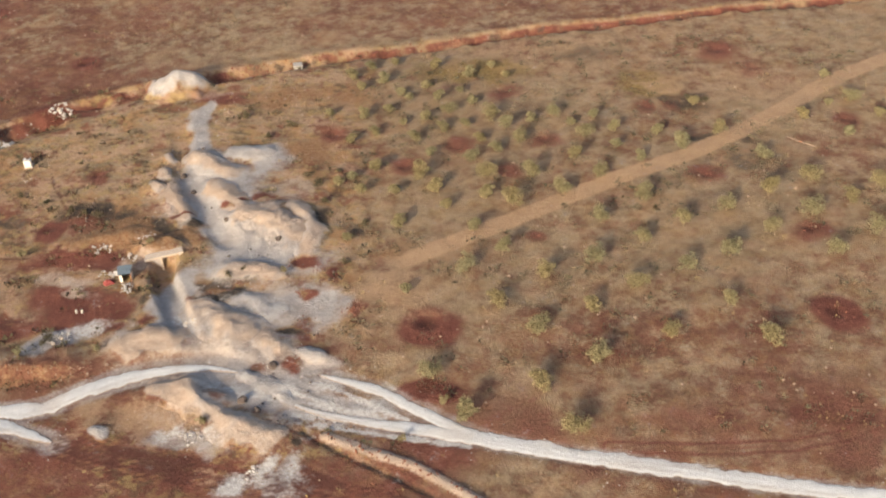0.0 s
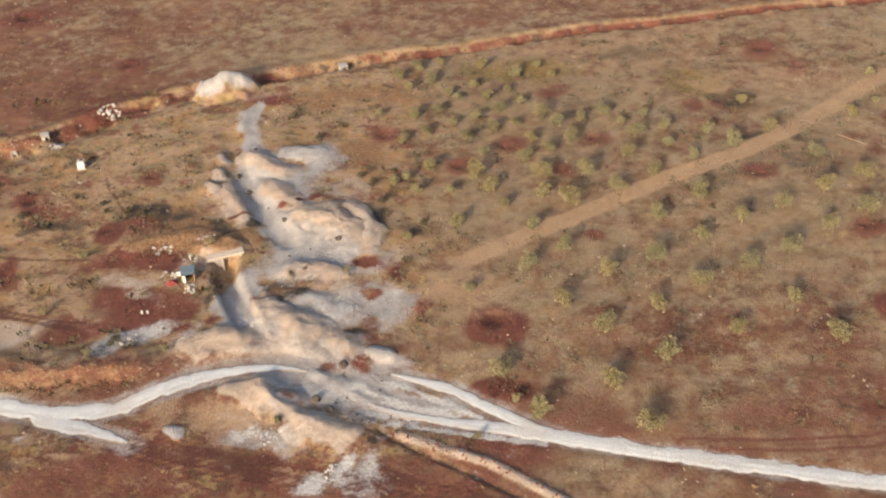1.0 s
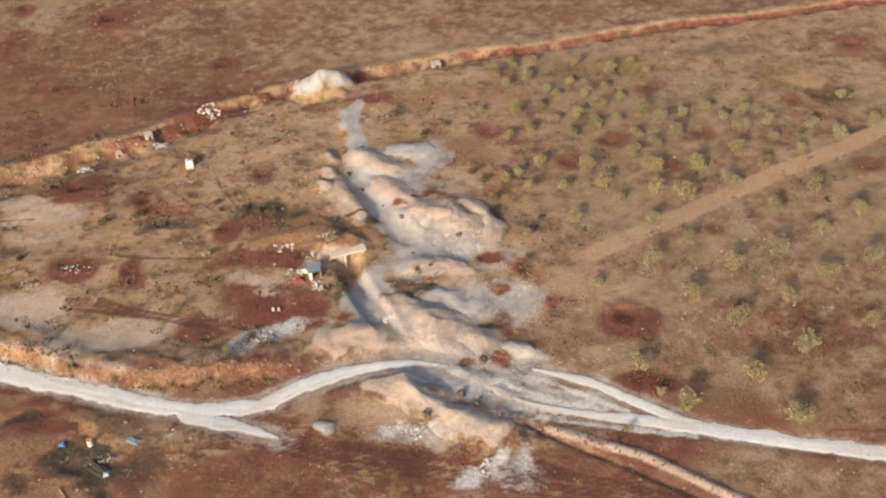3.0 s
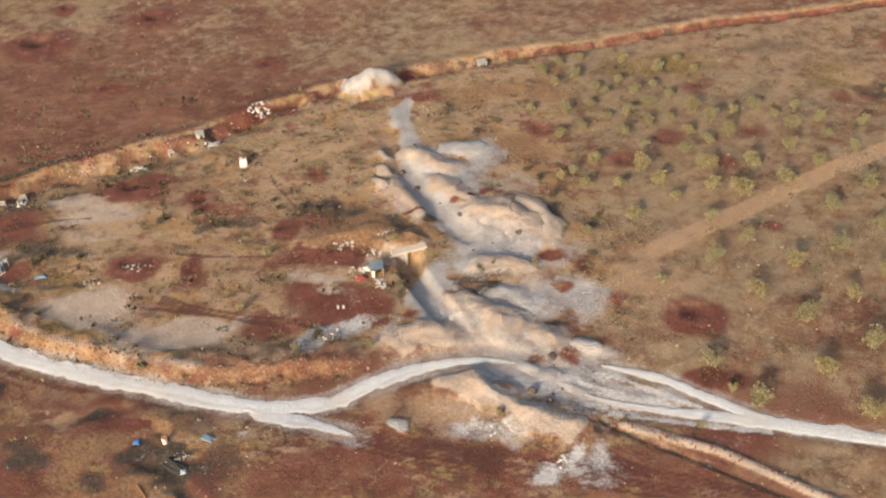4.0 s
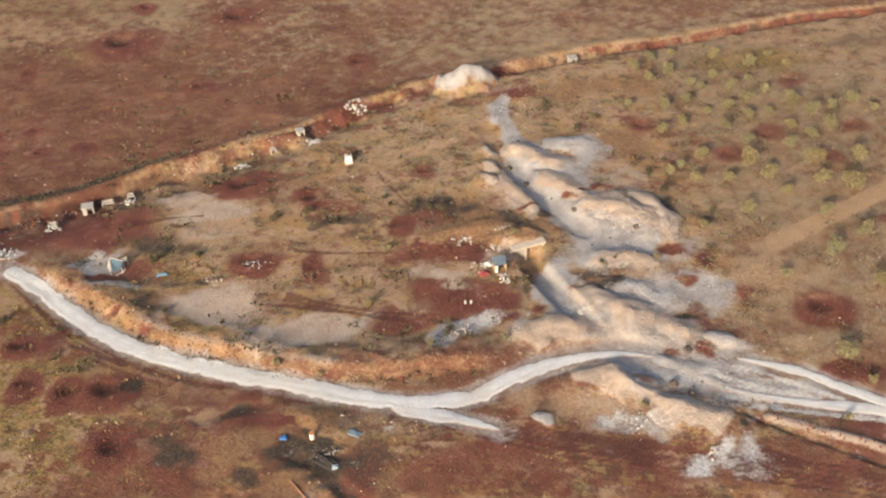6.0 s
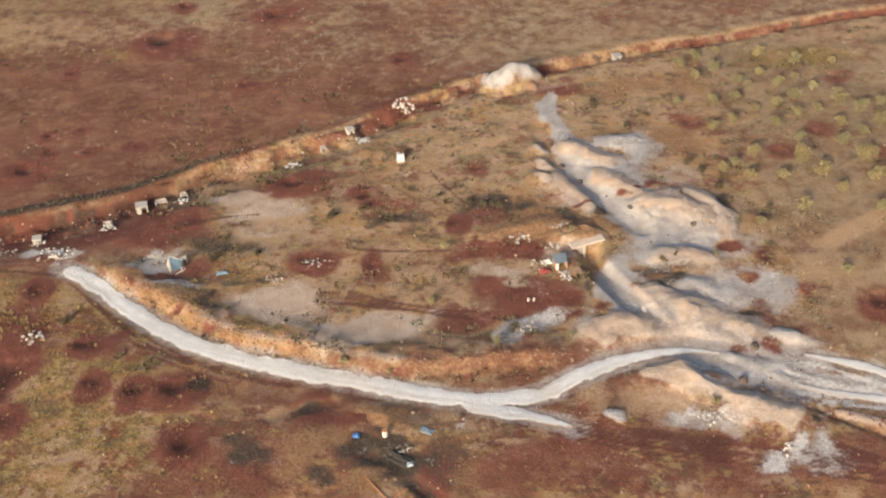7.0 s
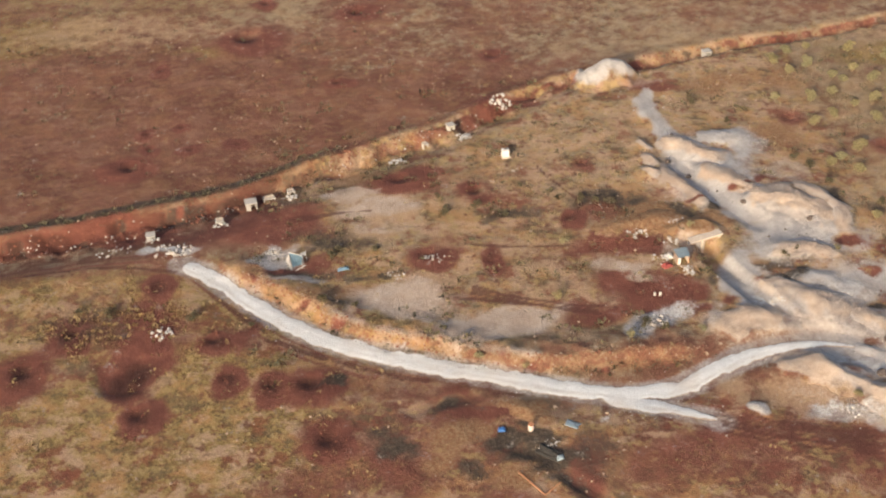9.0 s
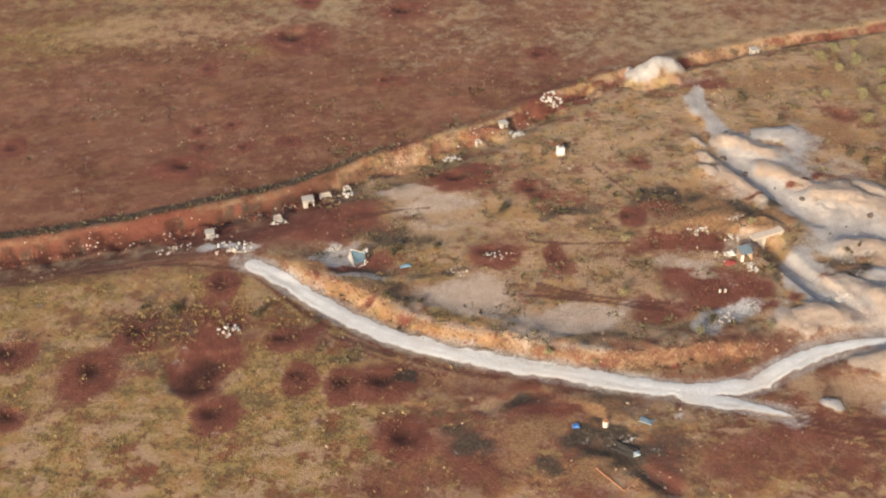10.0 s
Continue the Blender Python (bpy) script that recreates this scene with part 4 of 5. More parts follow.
ROUND, UPRIGHT, SPARSE = "young olive tree with a rounded grey-green crown", "slim upright young olive tree in dry grass", "small sparse olive sapling on dry ground"
TREES_NEAR = [(24.5, 136.8), (30.1, 130.4), (22.3, 126.5), (14.7, 123.2), (37.0, 134.3), (44.4, 138.0), (42.3, 126.9), (35.5, 123.6), (27.6, 120.4), (20.4, 115.4), (7.3, 117.4), (12.6, 111.6), (30.5, 109.9), (39.7, 115.8), (50.0, 132.6), (57.4, 136.3), (43.4, 107.9), (20.1, 105.4), (11.8, 100.8), (15.5, 93.1), (2.1, 95.9), (-2.3, 103.6), (-5.5, 120.8), (3.2, 125.5), (-6.9, 137.0), (57.9, 126.5), (52.0, 141.9), (59.3, 145.5), (32.0, 141.8), (65.6, 131.4), (64.3, 139.6), (69.8, 142.8), (53.9, 152.8), (-14.6, 133.7), (8.9, 129.2)]
TREES_MIDDLE = [(19.3, 144.5), (26.1, 148.6), (22.6, 153.6), (29.9, 156.9), (33.4, 152.8), (40.8, 156.2), (37.3, 160.7), (47.9, 160.0), (14.8, 148.7), (11.3, 141.6), (7.1, 144.0), (7.5, 149.8), (5.3, 155.1), (9.8, 157.2), (13.8, 160.2), (7.0, 160.6), (4.8, 166.0), (11.7, 164.4), (16.3, 166.7), (20.5, 168.5), (9.4, 168.4), (0.8, 164.8), (-2.4, 168.4), (2.0, 170.8), (-6.2, 167.1), (-8.7, 171.6), (-4.2, 161.8), (-1.6, 156.9), (-3.3, 149.9), (-14.5, 150.3), (-10.8, 152.5), (-13.3, 170.0), (-15.4, 161.8), (-11.1, 164.1), (-19.4, 171.4)]
TREES_FAR = [(27.4, 167.1), (23.1, 164.7), (25.1, 160.7), (30.2, 162.2), (6.1, 173.5), (4.2, 177.8), (0.0, 175.4), (-5.2, 175.8), (-6.7, 177.6), (-2.0, 179.7), (-7.9, 189.4), (-12.3, 187.9), (-0.3, 187.4), (10.5, 187.1), (6.0, 183.9), (12.9, 182.9), (-15.9, 184.6), (-10.0, 182.4), (-14.2, 180.2), (45.7, 170.7), (63.6, 164.1), (69.4, 168.4), (73.8, 169.7), (71.2, 178.1), (76.9, 164.0), (69.8, 158.5), (-1.0, 146.1), (4.9, 135.1), (0.7, 141.3), (-16.7, 148.8), (-12.9, 146.1), (-7.4, 145.7)]
kinds = [olive_tree(1, 3.2, 3.9, ROUND), olive_tree(2, 3.3, 3.3, ROUND), olive_tree(3, 3.7, 2.7, UPRIGHT), olive_tree(4, 2.8, 3.5, ROUND), olive_tree(5, 2.3, 2.2, SPARSE), olive_tree(6, 1.9, 1.8, SPARSE)]
rng = random.Random(12)
placed = {}
for group, pick in ((TREES_NEAR, (0, 1, 2, 3, 1)), (TREES_MIDDLE, (1, 3, 4, 2, 4)), (TREES_FAR, (4, 5, 4, 5, 3))):
    for x, y in group:
        k = rng.choice(pick)
        if (x < -4 or y > 174) and k < 4:
            k = 4 + (k % 2)
        s = rng.uniform(0.85, 1.15)
        m = pose(x, y, float(height(x, y)), rng.uniform(-4, 4), rng.uniform(-4, 4), rng.uniform(0, 360))
        if k not in placed:
            kinds[k].matrix_basis, placed[k] = m, True
        else:
            ob = copy_thing(kinds[k], m)
            ob.scale = (s, s, s * rng.uniform(0.9, 1.1))


# scrub, straw and stones that nobody could count
def spread(count, area, size, seed, lo, avoid=True):
    """Random places in the rectangle where patchy growth is thick enough, off the roads and diggings."""
    g = np.random.default_rng(seed)
    x, y = g.uniform(area[0], area[1], count * 5), g.uniform(area[2], area[3], count * 5)
    keep = fbm(x, y, size, seed, 3) + g.uniform(-0.09, 0.09, count * 5) > lo
    x, y = x[keep], y[keep]
    if avoid:
        keep = (road_nearness(x, y, 0.3) < 0.1) & (diggings(x, y) < 0.3)
        x, y = x[keep], y[keep]
    return x[:count], y[:count]


def around(places, count, seed):
    """Random places scattered about the spots (x, y, spread)."""
    g = np.random.default_rng(seed)
    p = np.array(places)[g.integers(0, len(places), count)]
    return p[:, 0] + g.normal(0, 1, count) * p[:, 2], p[:, 1] + g.normal(0, 1, count) * p[:, 2]


def joined(name, places, maker, material, label, category, seed):
    rng = random.Random(seed)
    verts, faces = [], []
    x, y = places
    for a, b, z in zip(x.tolist(), y.tolist(), height(x, y).tolist()):
        maker(rng, a, b, z, verts, faces)
    me = bpy.data.meshes.new(name)
    me.from_pydata(verts, [], faces)
    me.materials.append(material)
    return tagged(new(name, me), label, category, kind="stuff")


def tuft(size, blades):
    def make(rng, x, y, z, verts, faces):
        s = size * rng.uniform(0.5, 1.4)
        for _ in range(blades):
            a, lean = rng.uniform(0, 6.3), rng.uniform(0.1, 0.5)
            r0 = math.sqrt(rng.random()) * 0.9 * s
            bx, by = x + math.cos(a) * r0, y + math.sin(a) * r0
            w, hgt = s * rng.uniform(0.14, 0.3), s * rng.uniform(0.12, 0.5)
            i = len(verts)
            verts.extend([(bx - math.sin(a) * w, by + math.cos(a) * w, z - 0.05), (bx + math.sin(a) * w, by - math.cos(a) * w, z - 0.05), (bx + math.cos(a) * lean * s, by + math.sin(a) * lean * s, z + hgt)])
            faces.append((i, i + 1, i + 2))
    return make


def pebble(lo, hi):
    def make(rng, x, y, z, verts, faces):
        s = rng.uniform(lo, hi) * rng.uniform(0.6, 1.2)
        a = rng.uniform(0, 6.3)
        i = len(verts)
        for dx, dy, dz in ((-1, -.6, -.3), (1, -.7, -.3), (.8, .7, -.3), (-.8, .6, -.3), (-.5, -.3, .7), (.5, -.4, .8), (.4, .4, .6), (-.4, .3, .75)):
            dx, dy, dz = dx * rng.uniform(.7, 1.2), dy * rng.uniform(.7, 1.2), dz * rng.uniform(.7, 1.2)
            verts.append((x + s * (dx * math.cos(a) - dy * math.sin(a)), y + s * (dx * math.sin(a) + dy * math.cos(a)), z + s * dz))
        faces.extend([tuple(i + k for k in f) for f in ((0, 1, 5, 4), (1, 2, 6, 5), (2, 3, 7, 6), (3, 0, 4, 7), (4, 5, 6, 7))])
    return make


joined("scrub", spread(420, (-112, -14, 108, 182), 7.0, 81, 0.53), tuft(0.75, 16), M_SCRUB, "low dark scrub on the dry slope", "scrub", 1)
joined("orchard_scrub", spread(1100, (-16, 80, 92, 198), 6.0, 82, 0.55), tuft(0.6, 14), M_SCRUB, "low dark scrub between the olive trees", "scrub", 2)
joined("dry_grass", spread(600, (-165, -92, 78, 134), 6.0, 83, 0.46), tuft(0.55, 9), M_STRAW, "yellow dry grass tufts among the pits", "grass", 3)
joined("dry_weeds", spread(1300, (-112, 80, 80, 235), 8.0, 84, 0.52), tuft(0.5, 8), M_STRAW, "straw-coloured dry weeds on red earth", "grass", 4)
joined("field_scrub", spread(600, (-175, 40, 150, 235), 9.0, 85, 0.58), tuft(0.6, 12), M_SCRUB, "sparse dark scrub on the ploughed field", "scrub", 5)
joined("field_stones", spread(1300, (-170, 80, 80, 235), 9.0, 86, 0.52), pebble(0.08, 0.26), M_STONE, "tan field stones on red earth", "stones", 6)
joined("spoil_stones", around([(x, y, 3.0) for x, y, *_ in GREY[:15] + PALE[:8]], 500, 87), pebble(0.05, 0.17), M_RUBBLE, "loose pale stones on the diggings", "stones", 7)
joined("dark_stones", around([(-31, 126, 2.0), (-57, 143, 2.5), (-22, 101, 4.0), (-14, 96, 2.5), (-27, 130, 4.0), (-19, 113.5, 2.0), (-36, 145, 5.0), (-17, 125, 3.0)], 120, 88), pebble(0.1, 0.3), M_DARKSTONE_SHADE, "dark scorched stones on pale gravel", "stones", 8)
joined("earth_clods", around([(x, y, 0.6 * r) for x, y, r, _ in PITS_ORCHARD + PITS_WEST] + [(-134, 143, 5), (-120, 147, 4), (-15, 92, 2.5), (-8, 88, 3), (-52, 121, 4), (-127, 118, 3.5)] + [(a, b, 0.5 * r) for a, b, r, _, _ in CLAY_SPOTS], 850, 89), pebble(0.06, 0.2), M_CLOD, "red earth clods round the pits", "clods", 9)
joined("trench_edge_scrub", (np.linspace(-165, -98, 240) + np.random.default_rng(4).normal(0, 1, 240), np.interp(np.linspace(-165, -98, 240), TX, TY) + 1.4 + np.random.default_rng(5).normal(0, 0.8, 240)), tuft(0.5, 12), M_SCRUB, "dark grey scrub along the trench lip", "scrub", 10)
joined("road_gravel", around([(x, y, 1.9) for x, y in ROAD_WEST + ROAD_SPUR + ROAD_NORTH + ROAD_EAST], 800, 90), pebble(0.04, 0.12), M_RUBBLE, "spilled white gravel along the track", "gravel", 11)


def along(line, count, spread_, seed, shift=0.0):
    """Random places beside a broken line, shifted to its north."""
    g = np.random.default_rng(seed)
    x = g.uniform(line[0][0], line[-1][0], count)
    return x, np.interp(x, [p[0] for p in line], [p[1] for p in line]) + shift + g.normal(0, spread_, count)


joined("bank_clods", along(BANK, 420, 0.7, 31, -1.3), pebble(0.06, 0.22), M_CLOD, "red earth clods on the face of the bank", "clods", 31)
joined("bank_stones", along(BANK, 300, 0.7, 32, -0.9), pebble(0.05, 0.18), M_STONE, "tan stones on the face of the bank", "stones", 32)
joined("bank_weeds", along(BANK, 260, 0.5, 33, -2.6), tuft(0.5, 12), M_SCRUB, "dark weeds at the foot of the bank", "scrub", 33)
joined("trench_clods", along(TRENCH[1:-1], 900, 0.8, 34, -1.6), pebble(0.08, 0.3), M_CLOD, "red earth clods fallen from the trench wall", "clods", 34)
joined("trench_stones", along(TRENCH[1:11], 170, 1.1, 35, -2.4), pebble(0.06, 0.2), M_RUBBLE, "pale stones strewn in the trench", "stones", 35)
joined("ditch_clods", along(DITCH_BERM, 90, 0.7, 36, -0.2), pebble(0.06, 0.22), M_CLOD, "red clods on the edge of the ditch", "clods", 36)


QUARRY_BRUSH = [(*p, 1.3) for p in ((-133.5, 122.0), (-129.5, 123.5), (-125.5, 121.0), (-131.5, 118.5), (-134.5, 118.0), (-122.5, 122.5), (-140.0, 121.0))]
joined("dead_brush", around([(a, b, 2.2) for a, b, _ in QUARRY_BRUSH], 110, 37), tuft(0.6, 12), M_STRAW, "brown dead brush round the quarried hollow", "scrub", 37)
joined("straw_clumps", around(QUARRY_BRUSH + [(-116.0, 119.0, 2.0), (-121.0, 112.0, 2.5)], 120, 38), tuft(0.5, 12), M_STRAW, "straw-coloured grass clumps round the quarried hollow", "grass", 38)


# shrubs that stand apart
def shrub(seed, wide, tall, material, label):
    rng = random.Random(seed)
    base = tagged(new("shrub"), label, "shrub", "shrubs in the rough")
    bm = bmesh.new()
    for _ in range(5):
        a = rng.uniform(0, 6.3)
        rod(bm, (0, 0, -0.1), (math.cos(a) * wide * 0.3, math.sin(a) * wide * 0.3, tall * 0.6), 0.035, 0.015, 5)
    part("stems", bm, M_BARK, base)
    bm = bmesh.new()
    for _ in range(7):
        a, r = rng.uniform(0, 6.3), wide * rng.uniform(0.0, 0.38)
        leaf_cloud(bm, rng, (math.cos(a) * r, math.sin(a) * r, tall * rng.uniform(0.35, 0.7)), wide * rng.uniform(0.16, 0.26), 46, 0.13)
    part("foliage", bm, material, base)
    return base


GREEN_SHRUB = "rounded green shrub on the edge of the bank"
DARK_SHRUB = "low dark scrubby bush in dry grass"
shrubs = [shrub(1, 1.8, 1.5, M_LEAF, GREEN_SHRUB), shrub(2, 2.2, 1.1, M_SCRUB, DARK_SHRUB), shrub(3, 1.5, 0.9, M_SCRUB, DARK_SHRUB)]
GREEN_PLACES = [(-58.0, 109.6), (-47.6, 110.6), (-79.0, 108.6), (-73.0, 106.5), (-44.5, 133.0), (-66.8, 119.6), (-23.5, 126.0), (-31.0, 96.2), (-64.0, 132.5), (-6.0, 92.6), (-0.8, 98.6)]
DARK_PLACES = [(-57, 143.5), (-55, 142.6), (-59.5, 144.4), (-31.5, 125.6), (-29.6, 126.6), (-82, 143), (-72, 141), (-76.5, 144.0), (-100, 133.5), (-98.5, 135), (-93, 134), (-69, 149), (-64, 147), (-20, 149), (-17, 153), (-22, 152), (-18.5, 144), (-26, 168), (-30, 165), (-132, 123), (-137, 124), (-120, 121), (-111, 119), (48, 171.5), (45, 173), (-14.5, 128.5), (-12, 138), (-35, 172), (-96, 121), (-55, 113.0), (-101, 122)]
for k, (x, y) in enumerate(GREEN_PLACES + DARK_PLACES):
    kind = 0 if k < len(GREEN_PLACES) else 1 + k % 2
    m = pose(x, y, float(height(x, y)), 0, 0, 67.0 * k)
    if k in (0, len(GREEN_PLACES), len(GREEN_PLACES) + 1):
        shrubs[kind].matrix_basis = m
    else:
        ob = copy_thing(shrubs[kind], m)
        s = 0.75 + 0.5 * ((k * 37) % 11) / 10
        ob.scale = (s, s, s)


# rubble
rng = random.Random(40)
CHUNKS = [stone_mesh("chunk", rng, M_RUBBLE, f) for f in (0.8, 0.55, 0.7, 0.4, 0.9)]
bm = bmesh.new()
box(bm, 0, 0, 0, 1.3, 0.8, 0.16, (0, 0, 0), 0.03)
CHUNKS.append(link_mesh("slab_piece", bm, M_CONCRETE))


def rubble_pile(x, y, r, count, label, seed, size=0.5):
    rng = random.Random(seed)
    base = thing("rubble_pile", x, y, label, "rubble", "piles of broken stone")
    for k in range(int(count * 1.5)):
        a, d = rng.uniform(0, 6.3), r * rng.random() ** 0.8
        px, py = x + math.cos(a) * d, y + math.sin(a) * d * 0.8
        mesh = rng.choice(CHUNKS)
        ob = new(mesh.name.split(".")[0], mesh)
        ob.parent = base
        s = size * rng.uniform(0.3, 1.3)
        z = float(height(px, py)) - float(height(x, y)) + 0.2 * s + 0.5 * size * max(0, 1 - d / r)
        ob.matrix_basis = pose(px - x, py - y, z, rng.uniform(-35, 35), rng.uniform(-35, 35), rng.uniform(0, 360)) @ Matrix.Diagonal((s, s, s, 1))
    return base


WHITE_PILE = "pile of broken white limestone rubble on red earth"
RUBBLE = [(-69.4, 176.6, 2.0, 26, 0.75), (-76.8, 167.0, 1.9, 28, 0.6), (-88.9, 160.6, 1.7, 20, 0.5), (-107.2, 152.2, 1.5, 16, 0.6), (-52.0, 134.0, 1.9, 16, 0.5), (-35.4, 116.2, 1.5, 24, 0.45), (-118.4, 145.2, 1.4, 14, 0.5), (-125.0, 137.4, 3.2, 26, 0.5), (-123.8, 118.1, 1.7, 20, 0.5), (-46.0, 136.0, 1.8, 20, 0.45), (-31.4, 126.4, 1.9, 18, 0.35), (-53.5, 113.6, 1.8, 20, 0.45), (-46.6, 124.2, 1.6, 22, 0.45), (-129.2, 142.0, 1.4, 12, 0.5), (-108.5, 135.0, 1.9, 16, 0.45), (-84.4, 131.2, 2.0, 14, 0.35)]
RUBBLE += [(-90.0, 127.5, 1.8, 12, 0.35), (-49.5, 127.5, 2.0, 18, 0.4), (-71.5, 92.2, 1.6, 12, 0.3), (-69.0, 154.0, 1.5, 6, 0.3), (-47.5, 131.6, 1.2, 10, 0.45), (-23.8, 88.2, 1.4, 10, 0.4), (-134.5, 139.5, 3.0, 16, 0.35), (-32.2, 94.3, 1.6, 10, 0.35)]
for k, (x, y, r, n, size) in enumerate(RUBBLE):
    rubble_pile(x, y, r, n, WHITE_PILE, 60 + k, size)


# shelter dug into the spoil, with a long concrete lintel slab
shelter = thing("dugout_shelter", -42.2, 131.4, "dug-in shelter under a long pale concrete slab", "shelter", turn=19.0, z=float(height(-41.8, 129.5)))
part("roof_slab", box(bmesh.new(), 0, 0, 2.45, 5.6, 1.3, 0.34, (3, 0, 0), 0.05), M_CONCRETE, shelter, "weathered pale concrete slab")
part("side_wall", box(bmesh.new(), -0.6, 0.2, 1.1, 0.3, 1.7, 2.35, (0, 0, 0), 0.03), M_CONCRETE, shelter)
part("side_wall", box(bmesh.new(), 2.2, 0.2, 1.1, 0.3, 1.7, 2.35, (0, 0, 0), 0.03), M_CONCRETE, shelter)
# dark colour paints the shade inside the dugout opening
part("back_wall", box(bmesh.new(), 0.8, 1.0, 1.1, 2.5, 0.2, 2.35), M_DARKSTONE_SHADE, shelter)
part("retaining_wall", box(bmesh.new(), -1.9, 0.0, 1.25, 2.3, 0.4, 2.0, (0, 0, 0), 0.04), M_WHITE_HEAP, shelter)

# lean-to of tin sheets
shack = thing("tin_shack", -47.0, 126.6, "small ramshackle shack with grey-blue tin roof", "shack", turn=8.0)
for px, py in ((-0.85, -0.7), (0.85, -0.7), (-0.85, 0.7), (0.85, 0.7)):
    part("post", rod(bmesh.new(), (px, py, -0.2), (px, py, 1.45 if py < 0 else 1.7), 0.06, 0.05), M_POLE, shack)
part("side_wall", box(bmesh.new(), -0.9, 0.0, 0.7, 0.08, 1.4, 1.5), M_STONE, shack)
part("side_wall", box(bmesh.new(), 0.9, 0.0, 0.7, 0.08, 1.4, 1.5), M_CONCRETE, shack)
# black wall puts the dark of the shack's doorway into the colour
part("back_wall", box(bmesh.new(), 0, 0.72, 0.8, 1.75, 0.08, 1.6), M_BLACK, shack)
part("front_panel", box(bmesh.new(), -0.62, -0.75, 0.6, 0.42, 0.07, 1.3), M_CANVAS, shack)


def ribbed(wide, deep, rise, ribs):
    """A corrugated sheet with thickness."""
    bm = bmesh.new()
    rows_ = []
    for i in range(ribs * 4 + 1):
        x = wide * (i / (ribs * 4) - 0.5)
        z = rise * math.sin(i * math.pi / 2)
        rows_.append([bm.verts.new((x, y, z + dz)) for y, dz in ((-deep / 2, 0), (deep / 2, 0), (deep / 2, 0.03), (-deep / 2, 0.03))])
    for a, b in zip(rows_, rows_[1:]):
        for k in range(4):
            bm.faces.new((a[k], b[k], b[(k + 1) % 4], a[(k + 1) % 4]))
    for r in (rows_[0], rows_[-1]):
        bm.faces.new(r)
    bmesh.ops.recalc_face_normals(bm, faces=bm.faces)
    return bm


for k, (px, turn) in enumerate(((-0.48, 4), (0.46, -6))):
    roof = part("roof_sheet", ribbed(1.05, 1.9, 0.03, 7), M_TIN, shack, "grey-blue corrugated tin")
    roof.matrix_basis = pose(px, 0.0, 1.63 + 0.04 * k, 8, 2, turn)


def cloth(name, x, y, wide, deep, high, material, label, category, seed, turn=0.0):
    """A crumpled sheet thrown over the ground, with some thickness."""
    n = 18
    u, v = np.meshgrid(np.linspace(-1, 1, n), np.linspace(-1, 1, n))
    c, s = math.cos(radians(turn)), math.sin(radians(turn))
    rim = 1 + 0.35 * (fbm(u * 2 + 7, v * 2, 1.0, seed, 2) - 0.5)
    X, Y = x + (u * wide * c - v * deep * s) / 2 * rim, y + (u * wide * s + v * deep * c) / 2 * rim
    Z = height(X, Y) + 0.08 + high * (1 - np.maximum(np.abs(u), np.abs(v)) ** 2) * (0.4 + 1.2 * fbm(u * 2.5, v * 2.5, 1.0, seed + 5, 3))
    z0 = float(height(x, y))
    ob = sheet(name, X - x, Y - y, Z - z0, material)
    ob.location = (x, y, z0)
    so = ob.modifiers.new("thickness", "SOLIDIFY")
    so.thickness = 0.05
    return tagged(ob, label, category)


cloth("red_blanket", -49.4, 125.6, 1.5, 1.2, 0.5, M_RED, "crumpled red cloth beside the tin shack", "blanket", 3, 20)
cloth("white_sheet", -48.6, 127.8, 1.4, 1.0, 0.4, M_CANVAS, "dirty white cloth on red earth", "sheet", 4)
cloth("blue_cloth", -77.3, 95.4, 1.0, 0.8, 0.4, M_BRIGHTBLUE, "crumpled bright blue plastic on scorched ground", "plastic sheet", 5)
cloth("black_tarp", -71.8, 91.0, 3.2, 1.4, 0.4, M_BLACK, "charred black tarpaulin on scorched ground", "tarpaulin", 6, -35)
cloth("grey_sheet", -70.6, 90.0, 1.0, 0.7, 0.3, M_TIN, "grey-blue plastic scrap on scorched ground", "plastic sheet", 7)
cloth("plastic_sheet", -68.2, 95.4, 1.7, 1.1, 0.15, M_TIN, "grey-blue plastic sheet lying on red earth", "tarpaulin", 8, -30)
cloth("blue_scrap", -98.0, 130.0, 1.8, 0.8, 0.3, M_BLUE, "blue plastic scrap in the dark ditch", "plastic sheet", 9, 15)

# collapsed tent
tent = thing("collapsed_tent", -104.9, 132.3, "collapsed tent of blue and white tarpaulin on poles", "tent", turn=-20.0)


def sagging(a, b, c, d, sag, seed):
    bm = bmesh.new()
    n = 9
    rng = random.Random(seed)
    grid = []
    for i in range(n):
        for j in range(n):
            u, v = i / (n - 1), j / (n - 1)
            p = (Vector(a) * (1 - u) + Vector(b) * u) * (1 - v) + (Vector(d) * (1 - u) + Vector(c) * u) * v
            p.z -= sag * 16 * u * (1 - u) * v * (1 - v) + rng.uniform(0, 0.06)
            grid.append(bm.verts.new(p))
    for i in range(n - 1):
        for j in range(n - 1):
            bm.faces.new((grid[i * n + j], grid[(i + 1) * n + j], grid[(i + 1) * n + j + 1], grid[i * n + j + 1]))
    bmesh.ops.solidify(bm, geom=bm.faces[:], thickness=0.04)
    return bm


